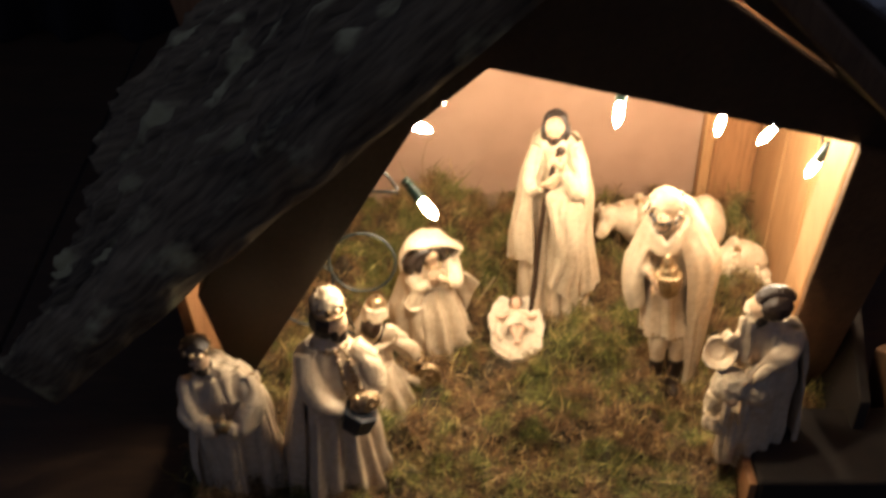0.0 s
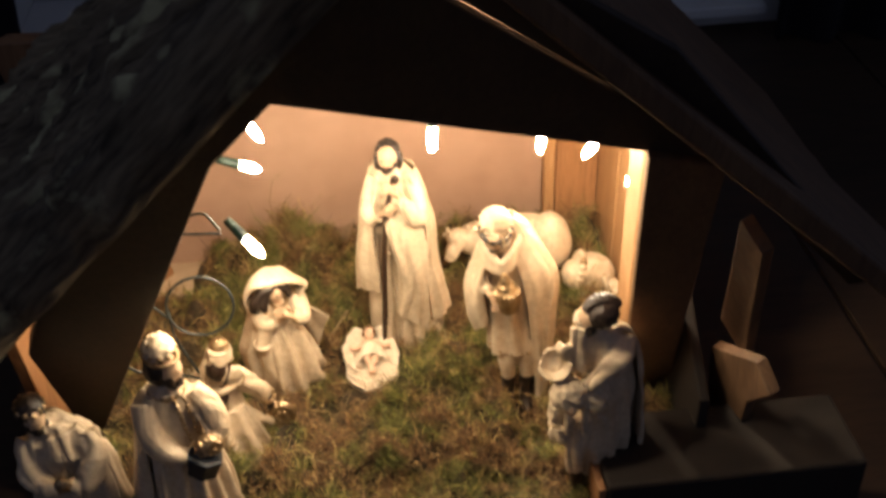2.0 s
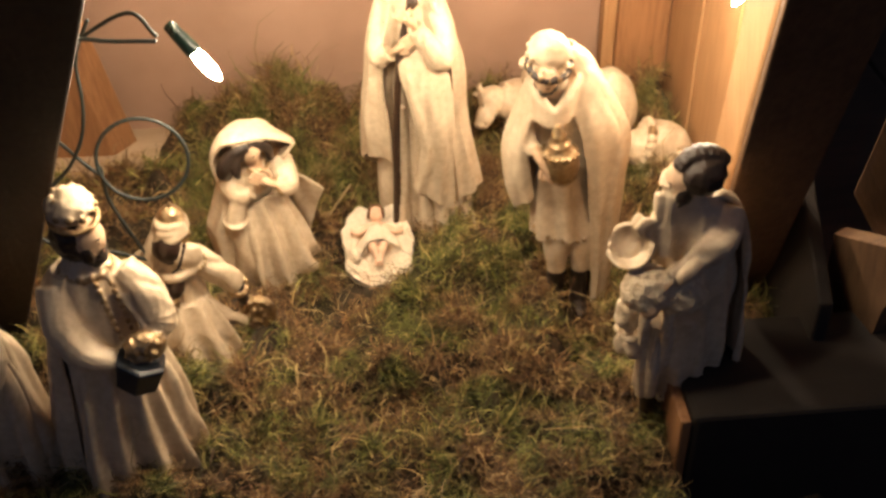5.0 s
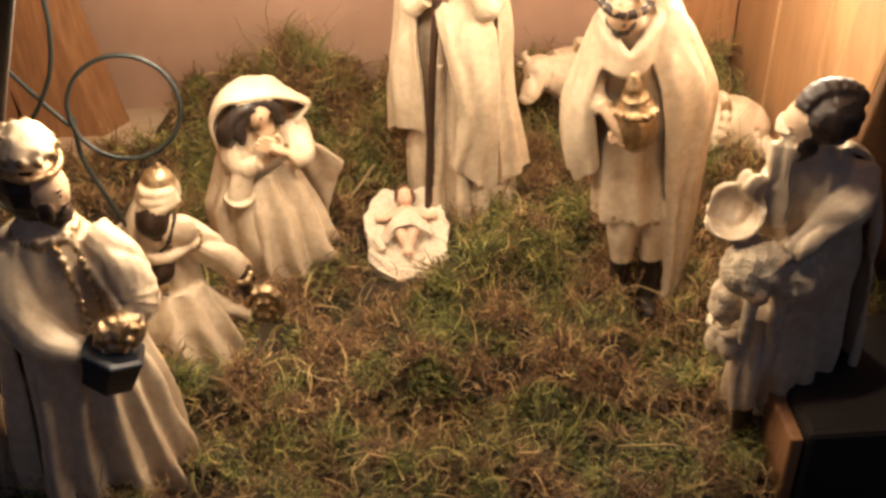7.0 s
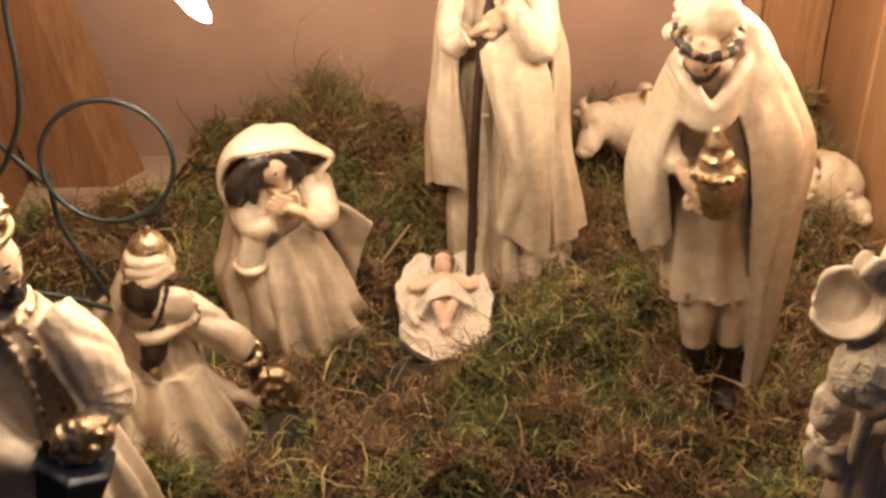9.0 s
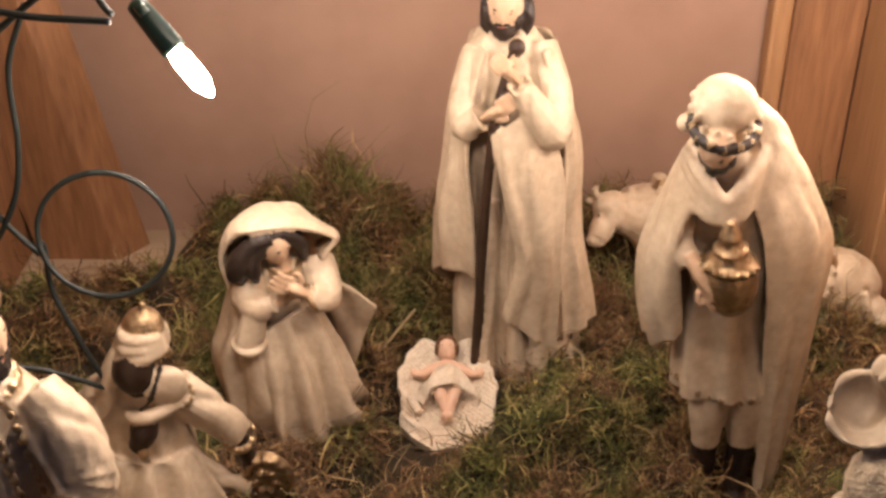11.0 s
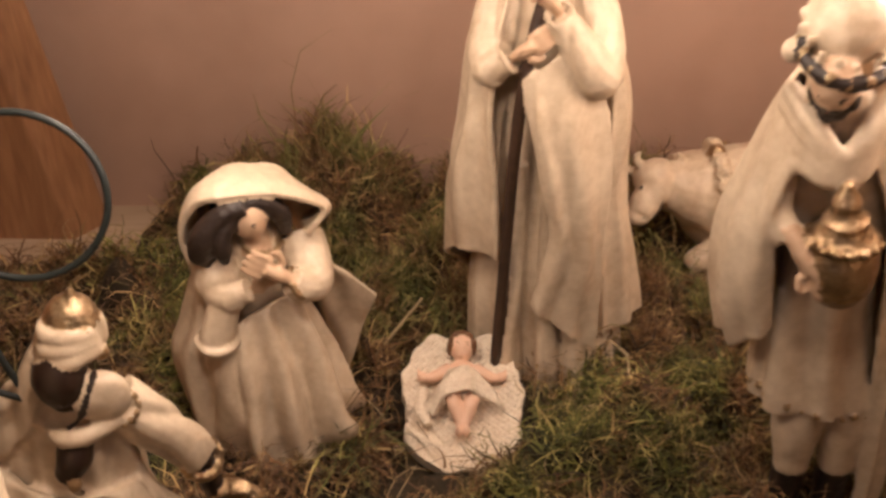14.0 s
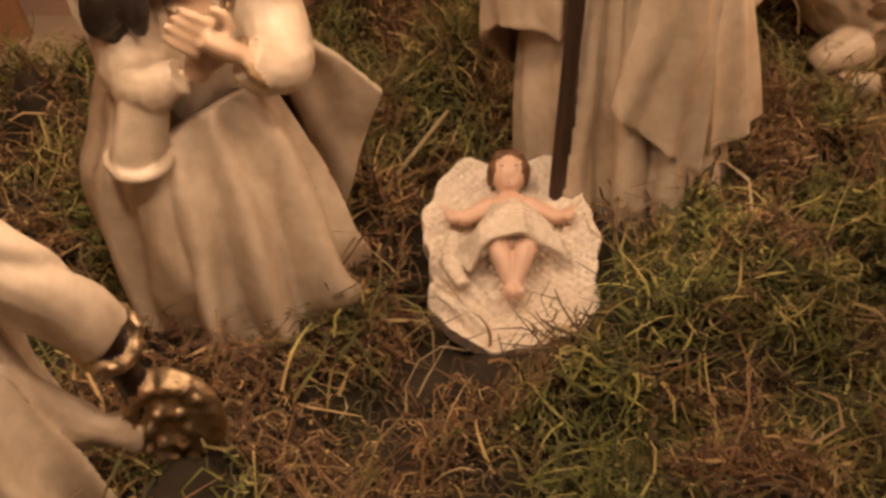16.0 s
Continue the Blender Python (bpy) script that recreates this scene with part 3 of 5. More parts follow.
# the bark-covered slope
bm = bmesh.new()
A, B, C, D = Vector((2.2, -28.3, 43.6)), Vector((-28.6, -14.3, 7.2)), Vector((-27.6, 11.6, 12.6)), Vector((2.2, 16.6, 39.6))
nrm = (B - A).cross(D - A).normalized()
nrm = nrm if nrm.z > 0 else -nrm
NU, NV = 150, 170
top, low = [], []
for i in range(NU + 1):
    u = i / NU
    rt, rl = [], []
    for j in range(NV + 1):
        v = j / NV
        p = (A + (B - A) * u) * (1 - v) + (D + (C - D) * u) * v
        q = Vector((u * 3.5, v * 10.0, 0.5))
        grain = 0.55 - 1.9 * abs(noise.noise(Vector((u * 3.2 + 0.6 * v, v * 27 + 1.2 * noise.noise(q), 9.0)))) + 0.5 * (0.4 - 1.5 * abs(noise.noise(Vector((u * 7, v * 52, 3.0)))))
        h = 0.9 * grain + 0.7 * noise.noise(q) + 0.9 * (0.4 - abs(noise.noise(q * 2.1))) + 0.9 * (0.4 - abs(noise.noise(q * 4.3))) + 0.5 * (0.4 - abs(noise.noise(q * 9)))
        ridge = 0.9 - 2.2 * abs(noise.noise(Vector((u * 2.5, v * 15, 4.0))))
        rim = 1.3 * math.exp(-((v - 0.02) / 0.05) ** 2)
        rag = 1.1 * noise.noise(Vector((u * 9, 2.0, 1))) * max(0, 1 - v * 8) + 0.9 * noise.noise(Vector((v * 9, 5.0, 1))) * max(0, (u - 0.9) * 10)
        p = p + Vector((0, -1, 0.1)) * rag
        rt.append(bm.verts.new(p + nrm * (1.5 + h * 0.9 + 1.2 * ridge - 0.4 + rim)))
        rl.append(bm.verts.new(p))
    top.append(rt)
    low.append(rl)
for i in range(NU):
    for j in range(NV):
        bm.faces.new((top[i][j], top[i][j + 1], top[i + 1][j + 1], top[i + 1][j]))
        bm.faces.new((low[i][j], low[i + 1][j], low[i + 1][j + 1], low[i][j + 1]))
    bm.faces.new((top[i][0], top[i + 1][0], low[i + 1][0], low[i][0]))
    bm.faces.new((top[i][NV], low[i][NV], low[i + 1][NV], top[i + 1][NV]))
for j in range(NV):
    bm.faces.new((top[0][j], low[0][j], low[0][j + 1], top[0][j + 1]))
    bm.faces.new((top[NU][j], top[NU][j + 1], low[NU][j + 1], low[NU][j]))
bmesh.ops.recalc_face_normals(bm, faces=bm.faces)
along = (B - A).normalized()
grain_uv = bm.loops.layers.uv.new("grain")
for f in bm.faces:
    for lp in f.loops:
        d = lp.vert.co - A
        lp[grain_uv].uv = (d.dot(along) * 0.01, (d - along * d.dot(along)).length * 0.01)
part("bark_slope", bm, BARK, stable, "rough grooved tree bark with patches of lichen", smooth=True)

# the plank slope
for k, (y0, y1, z) in enumerate([(-28.0, -17.0, 0.0), (-17.4, -5.0, 0.7), (-5.4, 6.0, 0.1), (5.6, 16.6, 0.6)]):
    s = -0.06 * (y0 + 28)
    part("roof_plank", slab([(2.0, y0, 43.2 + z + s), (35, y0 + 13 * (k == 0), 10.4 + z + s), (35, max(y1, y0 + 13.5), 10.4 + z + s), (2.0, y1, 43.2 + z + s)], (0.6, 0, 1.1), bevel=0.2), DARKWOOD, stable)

# ---- the string of bulbs ----
string = thing("light_string", "string of small clear bulbs with green sockets and cable", "lights")
BULBS = [((-6.0, -11.6, 19.6), (-0.75, 0.3, 0.9)), ((4.2, -10.2, 24.8), (0.1, 0.3, 1)), ((11.6, -3.6, 20.2), (0.2, 0.2, 1)), ((15.3, -1.2, 18.0), (0.8, 0.3, 0.8)),
         ((16.85, -6.1, 18.7), (0.3, -0.2, 1)), ((-6.5, -2.1, 19.2), (-1, -0.2, 0.5)), ((-5.5, -7.5, 24.6), (-0.6, 0.2, 1)),
         ((1.6, -18.2, 31.7), (0.2, 0.3, 1)), ((5.25, -17.2, 30.3), (0.2, 0.2, 1))]
for at, back in BULBS:
    at, back = Vector(at), Vector(back).normalized()
    bm = bmesh.new()
    tube(bm, [at - back * 0.62, at - back * 0.45, at - back * 0.1, at + back * 0.45, at + back * 0.8], [0.03, 0.14, 0.25, 0.25, 0.2], 0, 10)
    bulb = part("bulb", bm, GLOW, string, "glowing clear bulb", smooth=True)
    bm = bmesh.new()
    tube(bm, [at + back * 0.82, at + back * 0.9, at + back * 2.1, at + back * 2.3], [0.27, 0.33, 0.27, 0.15], 0, 12)
    tube(bm, [at + back * 1.9 + Vector((0.1, -0.3, 0.1)), at + back * 2.2 + Vector((0.12, -0.34, 0.1))], 0.14, 0, 8)
    part("socket", bm, SOCKET, string, smooth=True)


def cable(points, r=0.09, name="cable"):
    """A smooth cable through points."""
    pts = [Vector(p) for p in points]
    pts = [2 * pts[0] - pts[1]] + pts + [2 * pts[-1] - pts[-2]]
    line = []
    for a, b, c, d in zip(pts, pts[1:], pts[2:], pts[3:]):
        for k in range(10):
            t = k / 10
            line.append(0.5 * (2 * b + (c - a) * t + (2 * a - 5 * b + 4 * c - d) * t * t + (3 * b - a - 3 * c + d) * t ** 3))
    line.append(pts[-2])
    bm = bmesh.new()
    tube(bm, line, r, 0, 8)
    return part(name, bm, GREEN_WIRE, string, smooth=True)


loop = [(-10.25 + 2.05 * math.sin(a), -7.7 + 0.45 * math.cos(a), 12.9 + 1.9 * math.cos(a)) for a in (radians(d) for d in range(-100, 262, 18))]
cable(loop + [(-12.2, -7.6, 12.4), (-12.1, -7.9, 11.0), (-11.4, -8.2, 9.2), (-10.7, -8.4, 7.6)])
cable([(-12.3, -7.8, 12.3), (-13.2, -7.9, 13.6), (-14.0, -8.6, 16.0), (-12.5, -9.5, 19.0), (-9.0, -11.0, 21.8), (-7.7, -12.0, 21.3)])
cable([(-11.0, -8.6, 20.4), (-12.0, -8.0, 18.4), (-12.2, -7.9, 16.2), (-12.5, -7.9, 14.7), (-13.0, -7.9, 13.6), (-13.7, -7.9, 12.6), (-15.2, -8.2, 11.4)])
cable([(-10.7, -8.4, 7.6), (-12.4, -9.0, 8.8), (-14.5, -9.4, 9.6), (-16.5, -8.5, 11.0)])
cable([(-7.7, -12.2, 21.2), (-10.0, -12.2, 21.4), (-11.5, -12.0, 22.0), (-9.0, -8.0, 24.5), (-6.9, -7.1, 26.5)])
cable([(-8.6, -2.5, 20.2), (-9.6, -3.5, 21.0), (-8.0, -5.5, 24.0), (-6.9, -7.2, 26.6), (-3.0, -11.0, 30.0), (0.0, -14.5, 32.0), (2.0, -17.6, 33.9), (5.7, -16.6, 32.5), (4.3, -9.6, 26.9), (8.0, -7.0, 26.0), (12.0, -3.2, 22.3), (14.5, -1.5, 21.5), (17.0, -0.5, 19.8), (17.4, -4.0, 21.0), (17.0, -6.5, 20.8)])

# ---- the figures ----
# the tall standing one with a staff
bm = bmesh.new()
robe(bm, [(0.2, 3.2, 3.5, 2.75, 2.2, 1.0), (3.5, 2.9, 3.5, 2.45, 2.05, 1.0), (6, 2.8, 3.5, 2.2, 1.9, 0.9), (11, 2.5, 3.4, 1.9, 1.7, 0.6), (14.5, 2.4, 3.2, 1.7, 1.3, 0.3), (16.0, 2.3, 3.0, 0.7, 0.7, 0.0)], 0, 11, 0.06, 0.4)
# the cape round the shoulders, then the fold drawn across from the lower palm
drape(bm, [[(1.5, 1.5, 15.3), (1.0, 1.1, 13.2), (0.9, 1.1, 10.5), (1.15, 1.2, 8.0), (1.25, 1.4, 5.6)],
           [(0.9, 2.6, 15.2), (0.25, 2.4, 12.6), (0.0, 2.4, 10.2), (-0.35, 2.5, 8.0), (-0.3, 2.6, 5.4)],
           [(1.2, 4.2, 15.2), (0.6, 4.9, 12.5), (0.4, 5.2, 9.0), (0.3, 5.4, 6.0), (0.3, 5.5, 3.0)],
           [(2.5, 4.6, 15.4), (2.6, 5.6, 12.0), (2.8, 6.0, 8.0), (3.1, 6.2, 4.0), (3.3, 6.3, 1.5)],
           [(4.0, 4.0, 15.2), (4.8, 4.8, 12.4), (5.2, 5.2, 9.0), (5.6, 5.4, 5.5), (6.2, 5.2, 2.0)],
           [(4.2, 2.8, 15.1), (5.0, 2.8, 12.4), (5.4, 2.7, 10.2), (5.35, 2.8, 7.6), (6.35, 2.9, 2.6)],
           [(3.7, 1.7, 15.2), (4.5, 1.6, 12.6), (4.7, 1.6, 10.0), (4.6, 1.7, 7.0), (5.0, 1.9, 2.2)]], 0, 0.2, 0.13, 9, 0.7, 110, 44)
drape(bm, [[(1.75, 0.7, 12.3), (1.95, 0.55, 11.1), (2.35, 0.55, 9.5), (2.75, 0.7, 7.0), (2.35, 0.9, 4.3)],
           [(2.7, 0.75, 13.0), (2.95, 0.45, 10.8), (3.35, 0.45, 8.8), (3.65, 0.6, 6.2), (3.25, 0.8, 3.4)],
           [(3.8, 1.4, 13.2), (4.5, 1.2, 10.2), (4.6, 1.1, 8.2), (4.6, 1.1, 6.0), (4.6, 1.3, 2.2)]], 0, 0.2, 0.13, 2.2, 2.0, 40, 40, 0.3)
for x0, x1, y in ((1.9, 1.75, 1.25), (2.8, 3.0, 1.1), (3.9, 3.9, 1.2)):
    tube(bm, [(x0, y + 0.5, 9.0), (0.5 * (x0 + x1), y + 0.25, 5.5), (x1, y + 0.1, 2.5), (x1 + 0.1, y, 0.5)], [0.2, 0.34, 0.42, 0.42], 0, 12)
tube(bm, [(3.5, 2.9, 15.0), (4.0, 2.0, 13.6), (4.1, 1.15, 12.3), (3.7, 0.85, 12.7), (3.0, 0.75, 13.8), (2.75, 0.75, 14.2)], [0.7, 0.75, 0.72, 0.66, 0.52, 0.48], 0, 14)
ring(bm, (2.78, 0.75, 14.2), 0.46, 0.09, 0, (40, 30, 0))
palm(bm, (2.4, 0.7, 14.65), (1.9, 0.55, 15.2), 1, 0.5)
tube(bm, [(1.3, 2.8, 14.9), (0.85, 1.9, 13.2), (0.8, 1.2, 12.5), (1.3, 0.8, 12.9)], [0.65, 0.7, 0.62, 0.46], 0, 14)
ring(bm, (1.25, 0.8, 12.9), 0.45, 0.08, 0, (0, 60, 0))
palm(bm, (1.75, 0.62, 13.2), (2.3, 0.5, 13.6), 1, 0.48)
tube(bm, [(2.55, 0.95, 15.5), (1.95, 0.75, 13.3), (1.62, 0.85, 10), (1.4, 1.0, 5), (1.2, 1.25, 0.4)], [0.22, 0.2, 0.2, 0.2, 0.19], 4, 10)
ball(bm, (2.6, 0.95, 15.6), (0.34, 0.3, 0.34), 4, 10, 8)
visage(bm, (2.2, 2.0, 16.75), (-0.2, -1, -0.3), 0.82)
ball(bm, (2.3, 2.5, 16.95), (0.86, 0.75, 0.92), 2, 24, 16, wobble=0.16, freq=3)
for s in (-1, 1):
    ball(bm, (2.28 + 0.72 * s, 2.1, 16.45), (0.3, 0.42, 0.7), 2, 12, 10, wobble=0.3, freq=3)
statue("staff_figurine", bm, (3.0, 3.4, 0.3), "tall bearded cream resin figurine in a cape, holding a staff", group="nativity figurines", voxel=0.065, fold=0.05, soften=2)

# the kneeling veiled one
bm = bmesh.new()
robe(bm, [(0.1, -6.2, -0.9, 2.1, 1.7, 1.0), (2, -6.2, -0.8, 2.2, 1.7, 1.0), (4.5, -6.3, -0.6, 1.6, 1.3, 0.7), (6, -6.3, -0.6, 1.25, 1.1, 0.4), (7.5, -6.3, -0.7, 1.35, 1.1, 0.1), (8.1, -6.3, -0.9, 0.9, 0.8, 0.0), (8.7, -6.2, -1.2, 0.4, 0.4, 0.0)], 0, 9, 0.08, 1.7)
# the skirt, its deep pleats drawn aside over the knees
drape(bm, [[(-7.0, -1.9, 5.3), (-7.0, -2.5, 3.4), (-6.9, -2.8, 1.6), (-7.0, -2.8, 0.2)], [(-6.4, -2.0, 5.8), (-6.1, -2.7, 3.7), (-5.7, -3.0, 1.8), (-5.5, -2.9, 0.3)],
           [(-5.9, -1.9, 6.1), (-5.2, -2.5, 3.9), (-4.7, -2.8, 2.0), (-4.5, -2.7, 0.5)], [(-5.4, -1.5, 6.2), (-4.6, -1.9, 4.1), (-4.1, -2.2, 2.6), (-3.75, -2.0, 1.5)],
           [(-5.2, -0.8, 6.0), (-4.5, -0.9, 4.0), (-4.0, -1.0, 2.6), (-3.9, -0.8, 1.2)]], 0, 0.3, 0.4, 3.6, 1.0, 80, 36, 0.4)
# the cape: its flying edge on one side, its hanging end on the other
drape(bm, [[(-4.95, -1.2, 8.0), (-4.2, -1.1, 7.2), (-3.4, -0.7, 6.4), (-2.6, -0.5, 5.5)], [(-5.0, -0.9, 7.5), (-4.3, -0.7, 6.3), (-3.7, -0.4, 5.1), (-3.15, -0.2, 4.0)],
           [(-5.1, -0.6, 7.0), (-4.5, -0.4, 5.2), (-4.1, -0.1, 3.6), (-3.8, 0.1, 2.0)], [(-5.4, 0.2, 7.2), (-5.0, 0.8, 5.0), (-4.7, 1.0, 3.0), (-4.6, 1.0, 0.8)],
           [(-6.3, 0.6, 7.4), (-6.3, 1.2, 5.0), (-6.2, 1.4, 3.0), (-6.1, 1.4, 0.6)]], 0, 0.18, 0.08, 3, 0.4, 50, 30)
drape(bm, [[(-6.3, 0.6, 7.4), (-6.3, 1.2, 5.0), (-6.2, 1.4, 3.0), (-6.1, 1.4, 0.6)], [(-7.0, 0.6, 7.2), (-7.2, 1.1, 5.0), (-7.3, 1.3, 3.0), (-7.0, 1.3, 0.6)],
           [(-7.7, -0.2, 7.4), (-8.3, 0.0, 5.0), (-8.5, 0.2, 3.0), (-8.2, 0.2, 0.6)], [(-7.7, -1.0, 7.4), (-8.3, -1.3, 5.4), (-8.8, -1.5, 3.8), (-8.2, -1.8, 1.2)],
           [(-7.0, -1.4, 7.2), (-7.4, -2.2, 5.4), (-7.5, -2.6, 3.6), (-7.1, -2.8, 0.5)]], 0, 0.18, 0.2, 4, 1.4, 60, 34)
# the veil: an arch from its front rim back over the crown
drape(bm, [[(-7.95, -1.9, 7.0), (-8.1, -1.2, 6.6), (-7.8, 0.2, 6.2), (-7.2, 1.0, 5.5)], [(-8.3, -2.0, 8.5), (-8.3, -1.2, 8.6), (-7.7, 0.3, 8.3), (-7.0, 1.1, 7.0)],
           [(-7.65, -2.2, 9.7), (-7.6, -1.3, 9.95), (-7.0, 0.2, 9.6), (-6.6, 1.2, 8.0)], [(-6.6, -2.3, 10.0), (-6.5, -1.4, 10.2), (-6.2, 0.2, 9.8), (-6.1, 1.3, 8.3)],
           [(-5.6, -2.0, 9.95), (-5.5, -1.2, 10.05), (-5.5, 0.3, 9.6), (-5.6, 1.2, 8.0)], [(-4.75, -1.7, 9.7), (-4.6, -1.0, 9.6), (-4.9, 0.4, 8.9), (-5.3, 1.0, 7.5)],
           [(-3.95, -1.5, 9.15), (-3.85, -0.9, 8.9), (-4.3, 0.3, 8.2), (-5.0, 0.8, 7.0)], [(-4.45, -1.6, 8.3), (-4.6, -0.8, 8.0), (-4.9, 0.3, 7.6), (-5.2, 0.7, 6.6)]], 0, 0.22, 0.03, 4, 0.2, 90, 30, 0.3)
# head turned aside, long dark hair
visage(bm, (-6.15, -1.85, 9.05), (0.75, -0.75, -0.3), 0.64, beard=False)
tube(bm, [(-6.1, -1.4, 8.5), (-6.1, -1.5, 7.7)], [0.36, 0.5], 1, 12)
ball(bm, (-6.5, -1.5, 9.2), (0.82, 0.82, 0.76), 2, 24, 16, wobble=0.08, freq=3)
tube(bm, [(-6.2, -2.15, 9.6), (-6.95, -2.2, 9.25), (-7.4, -2.2, 8.6), (-7.55, -2.1, 8.05), (-7.35, -2.05, 7.7)], [0.26, 0.36, 0.48, 0.46, 0.22], 2, 14)
tube(bm, [(-6.4, -2.1, 9.45), (-6.8, -2.35, 8.9), (-6.9, -2.4, 8.3), (-6.85, -2.35, 7.85)], [0.2, 0.26, 0.28, 0.15], 2, 12)
tube(bm, [(-6.2, -2.05, 9.65), (-5.7, -1.8, 9.5), (-5.3, -1.5, 9.0), (-5.2, -1.35, 8.3)], [0.22, 0.28, 0.32, 0.2], 2, 12)
ring(bm, (-5.95, -1.5, 8.1), 0.56, 0.1, 3, (25, 10, 0), squash=0.85)
# arms and palms
tube(bm, [(-4.85, -0.8, 7.8), (-4.45, -1.7, 7.1), (-4.6, -2.4, 7.1), (-4.95, -2.65, 7.45)], [0.7, 0.68, 0.55, 0.42], 0, 14)
ring(bm, (-4.8, -2.55, 7.3), 0.48, 0.1, 3, (25, 55, 30))
palm(bm, (-5.3, -2.8, 7.75), (-5.95, -2.95, 8.2), 1, 0.56, 0.2)
palm(bm, (-5.85, -2.55, 7.3), (-5.6, -2.7, 8.1), 1, 0.42)
tube(bm, [(-7.1, -0.9, 7.9), (-7.35, -1.8, 7.0), (-6.9, -2.5, 6.8), (-6.2, -2.6, 7.1)], [0.7, 0.72, 0.55, 0.38], 0, 14)
tube(bm, [(-6.9, -2.55, 7.1), (-7.05, -2.65, 6.3), (-7.3, -2.75, 5.4)], [0.36, 0.5, 0.58], 0, 16, 0.8)
ring(bm, (-7.3, -2.75, 5.4), 0.56, 0.12, 0, (10, 8, 0))
tube(bm, [(-7.25, -2.5, 5.4), (-7.25, -2.6, 3.9), (-7.05, -2.75, 2.4), (-7.1, -2.7, 1.0)], [0.5, 0.62, 0.72, 0.4], 0, 16, 0.55)
tube(bm, [(-6.8, -2.6, 5.2), (-6.75, -2.75, 3.8), (-6.5, -2.9, 2.4), (-6.7, -2.8, 1.2)], [0.14, 0.2, 0.22, 0.14], 0, 10)
ball(bm, (-5.8, -2.6, 0.45), (0.85, 0.6, 0.42), 0, 14, 10)
statue("veiled_figurine", bm, (-6.1, -0.9, 0.1), "kneeling cream resin figurine in a wide veil, palms on its breast", group="nativity figurines", voxel=0.055, fold=0.03, soften=2)

# the child on its woven blanket
WEAVE = material("woven_straw_resin", (0.78, 0.68, 0.54), 0.5, (0.62, 0.5, 0.37), 600, bump=0.3)
wn = WEAVE.node_tree
wtc, wmul, wbump = wn.nodes.new("ShaderNodeTexCoord"), wn.nodes.new("ShaderNodeMath"), wn.nodes.new("ShaderNodeBump")
wmul.operation = "MULTIPLY"
for k, axis in enumerate("XY"):
    wave = wn.nodes.new("ShaderNodeTexWave")
    wave.bands_direction = axis
    wave.inputs["Scale"].default_value = 190.0
    wave.inputs["Distortion"].default_value = 0.8
    wn.links.new(wtc.outputs["Object"], wave.inputs[0])
    wn.links.new(wave.outputs["Fac"], wmul.inputs[k])
wbump.inputs["Strength"].default_value, wbump.inputs["Distance"].default_value = 0.5, 0.0005
wn.links.new(wmul.outputs[0], wbump.inputs["Height"])
wn.links.new(wbump.outputs[0], wn.nodes["Principled BSDF"].inputs["Normal"])
bm = bmesh.new()
P0, PX, PY = Vector((0.1, -0.35, 1.1)), Vector((1, 0, 0)), Vector((0, 0.945, 0.325))
PN = PX.cross(PY)
NR, NA = 56, 240
rows = []
for i in range(1, NR + 1):
    s = i / NR
    row = []
    for j in range(NA):
        a = 2 * math.pi * j / NA
        c, d = math.cos(a), math.sin(a)
        rad = 1.0 / ((abs(c / 2.0) ** 2.8 + abs(d / 2.7) ** 2.8) ** (1 / 2.8))
        rad *= 1 + 0.035 * math.sin(7 * a + 1) + 0.02 * math.sin(17 * a)
        rad *= 1 - 0.13 * math.exp(-((a - 1.62) / 0.22) ** 2) - 0.1 * math.exp(-((a - 3.55) / 0.2) ** 2)
        x, y = rad * s * c, rad * s * d
        h = 0.35 * s ** 3 + 0.075 * (math.sin(x * 26) * math.sin(y * 26)) * (s < 0.97) + 0.12 * noise.noise(Vector((x, y, 2.0)))
        if x < -0.6 and y < -0.3:
            h += 0.22 * math.sin(5 * x + 7 * y) * s
        row.append(P0 + PX * x + PY * y + PN * h)
    rows.append(row)
bottom = [[p - PN * (0.55 if k == 0 else 0.75) + (P0 - p) * (0.0 if k == 0 else 0.35) for p in rows[-1]] for k in (0, 1)]
ct = bm.verts.new(P0)
vs = loft(bm, rows + bottom, 0, cap=False)
bm.faces.new(vs[-1])
for j in range(NA):
    bm.faces.new((ct, vs[0][j], vs[0][(j + 1) % NA]))


def on(x, y, h):
    return P0 + PX * x + PY * y + PN * h


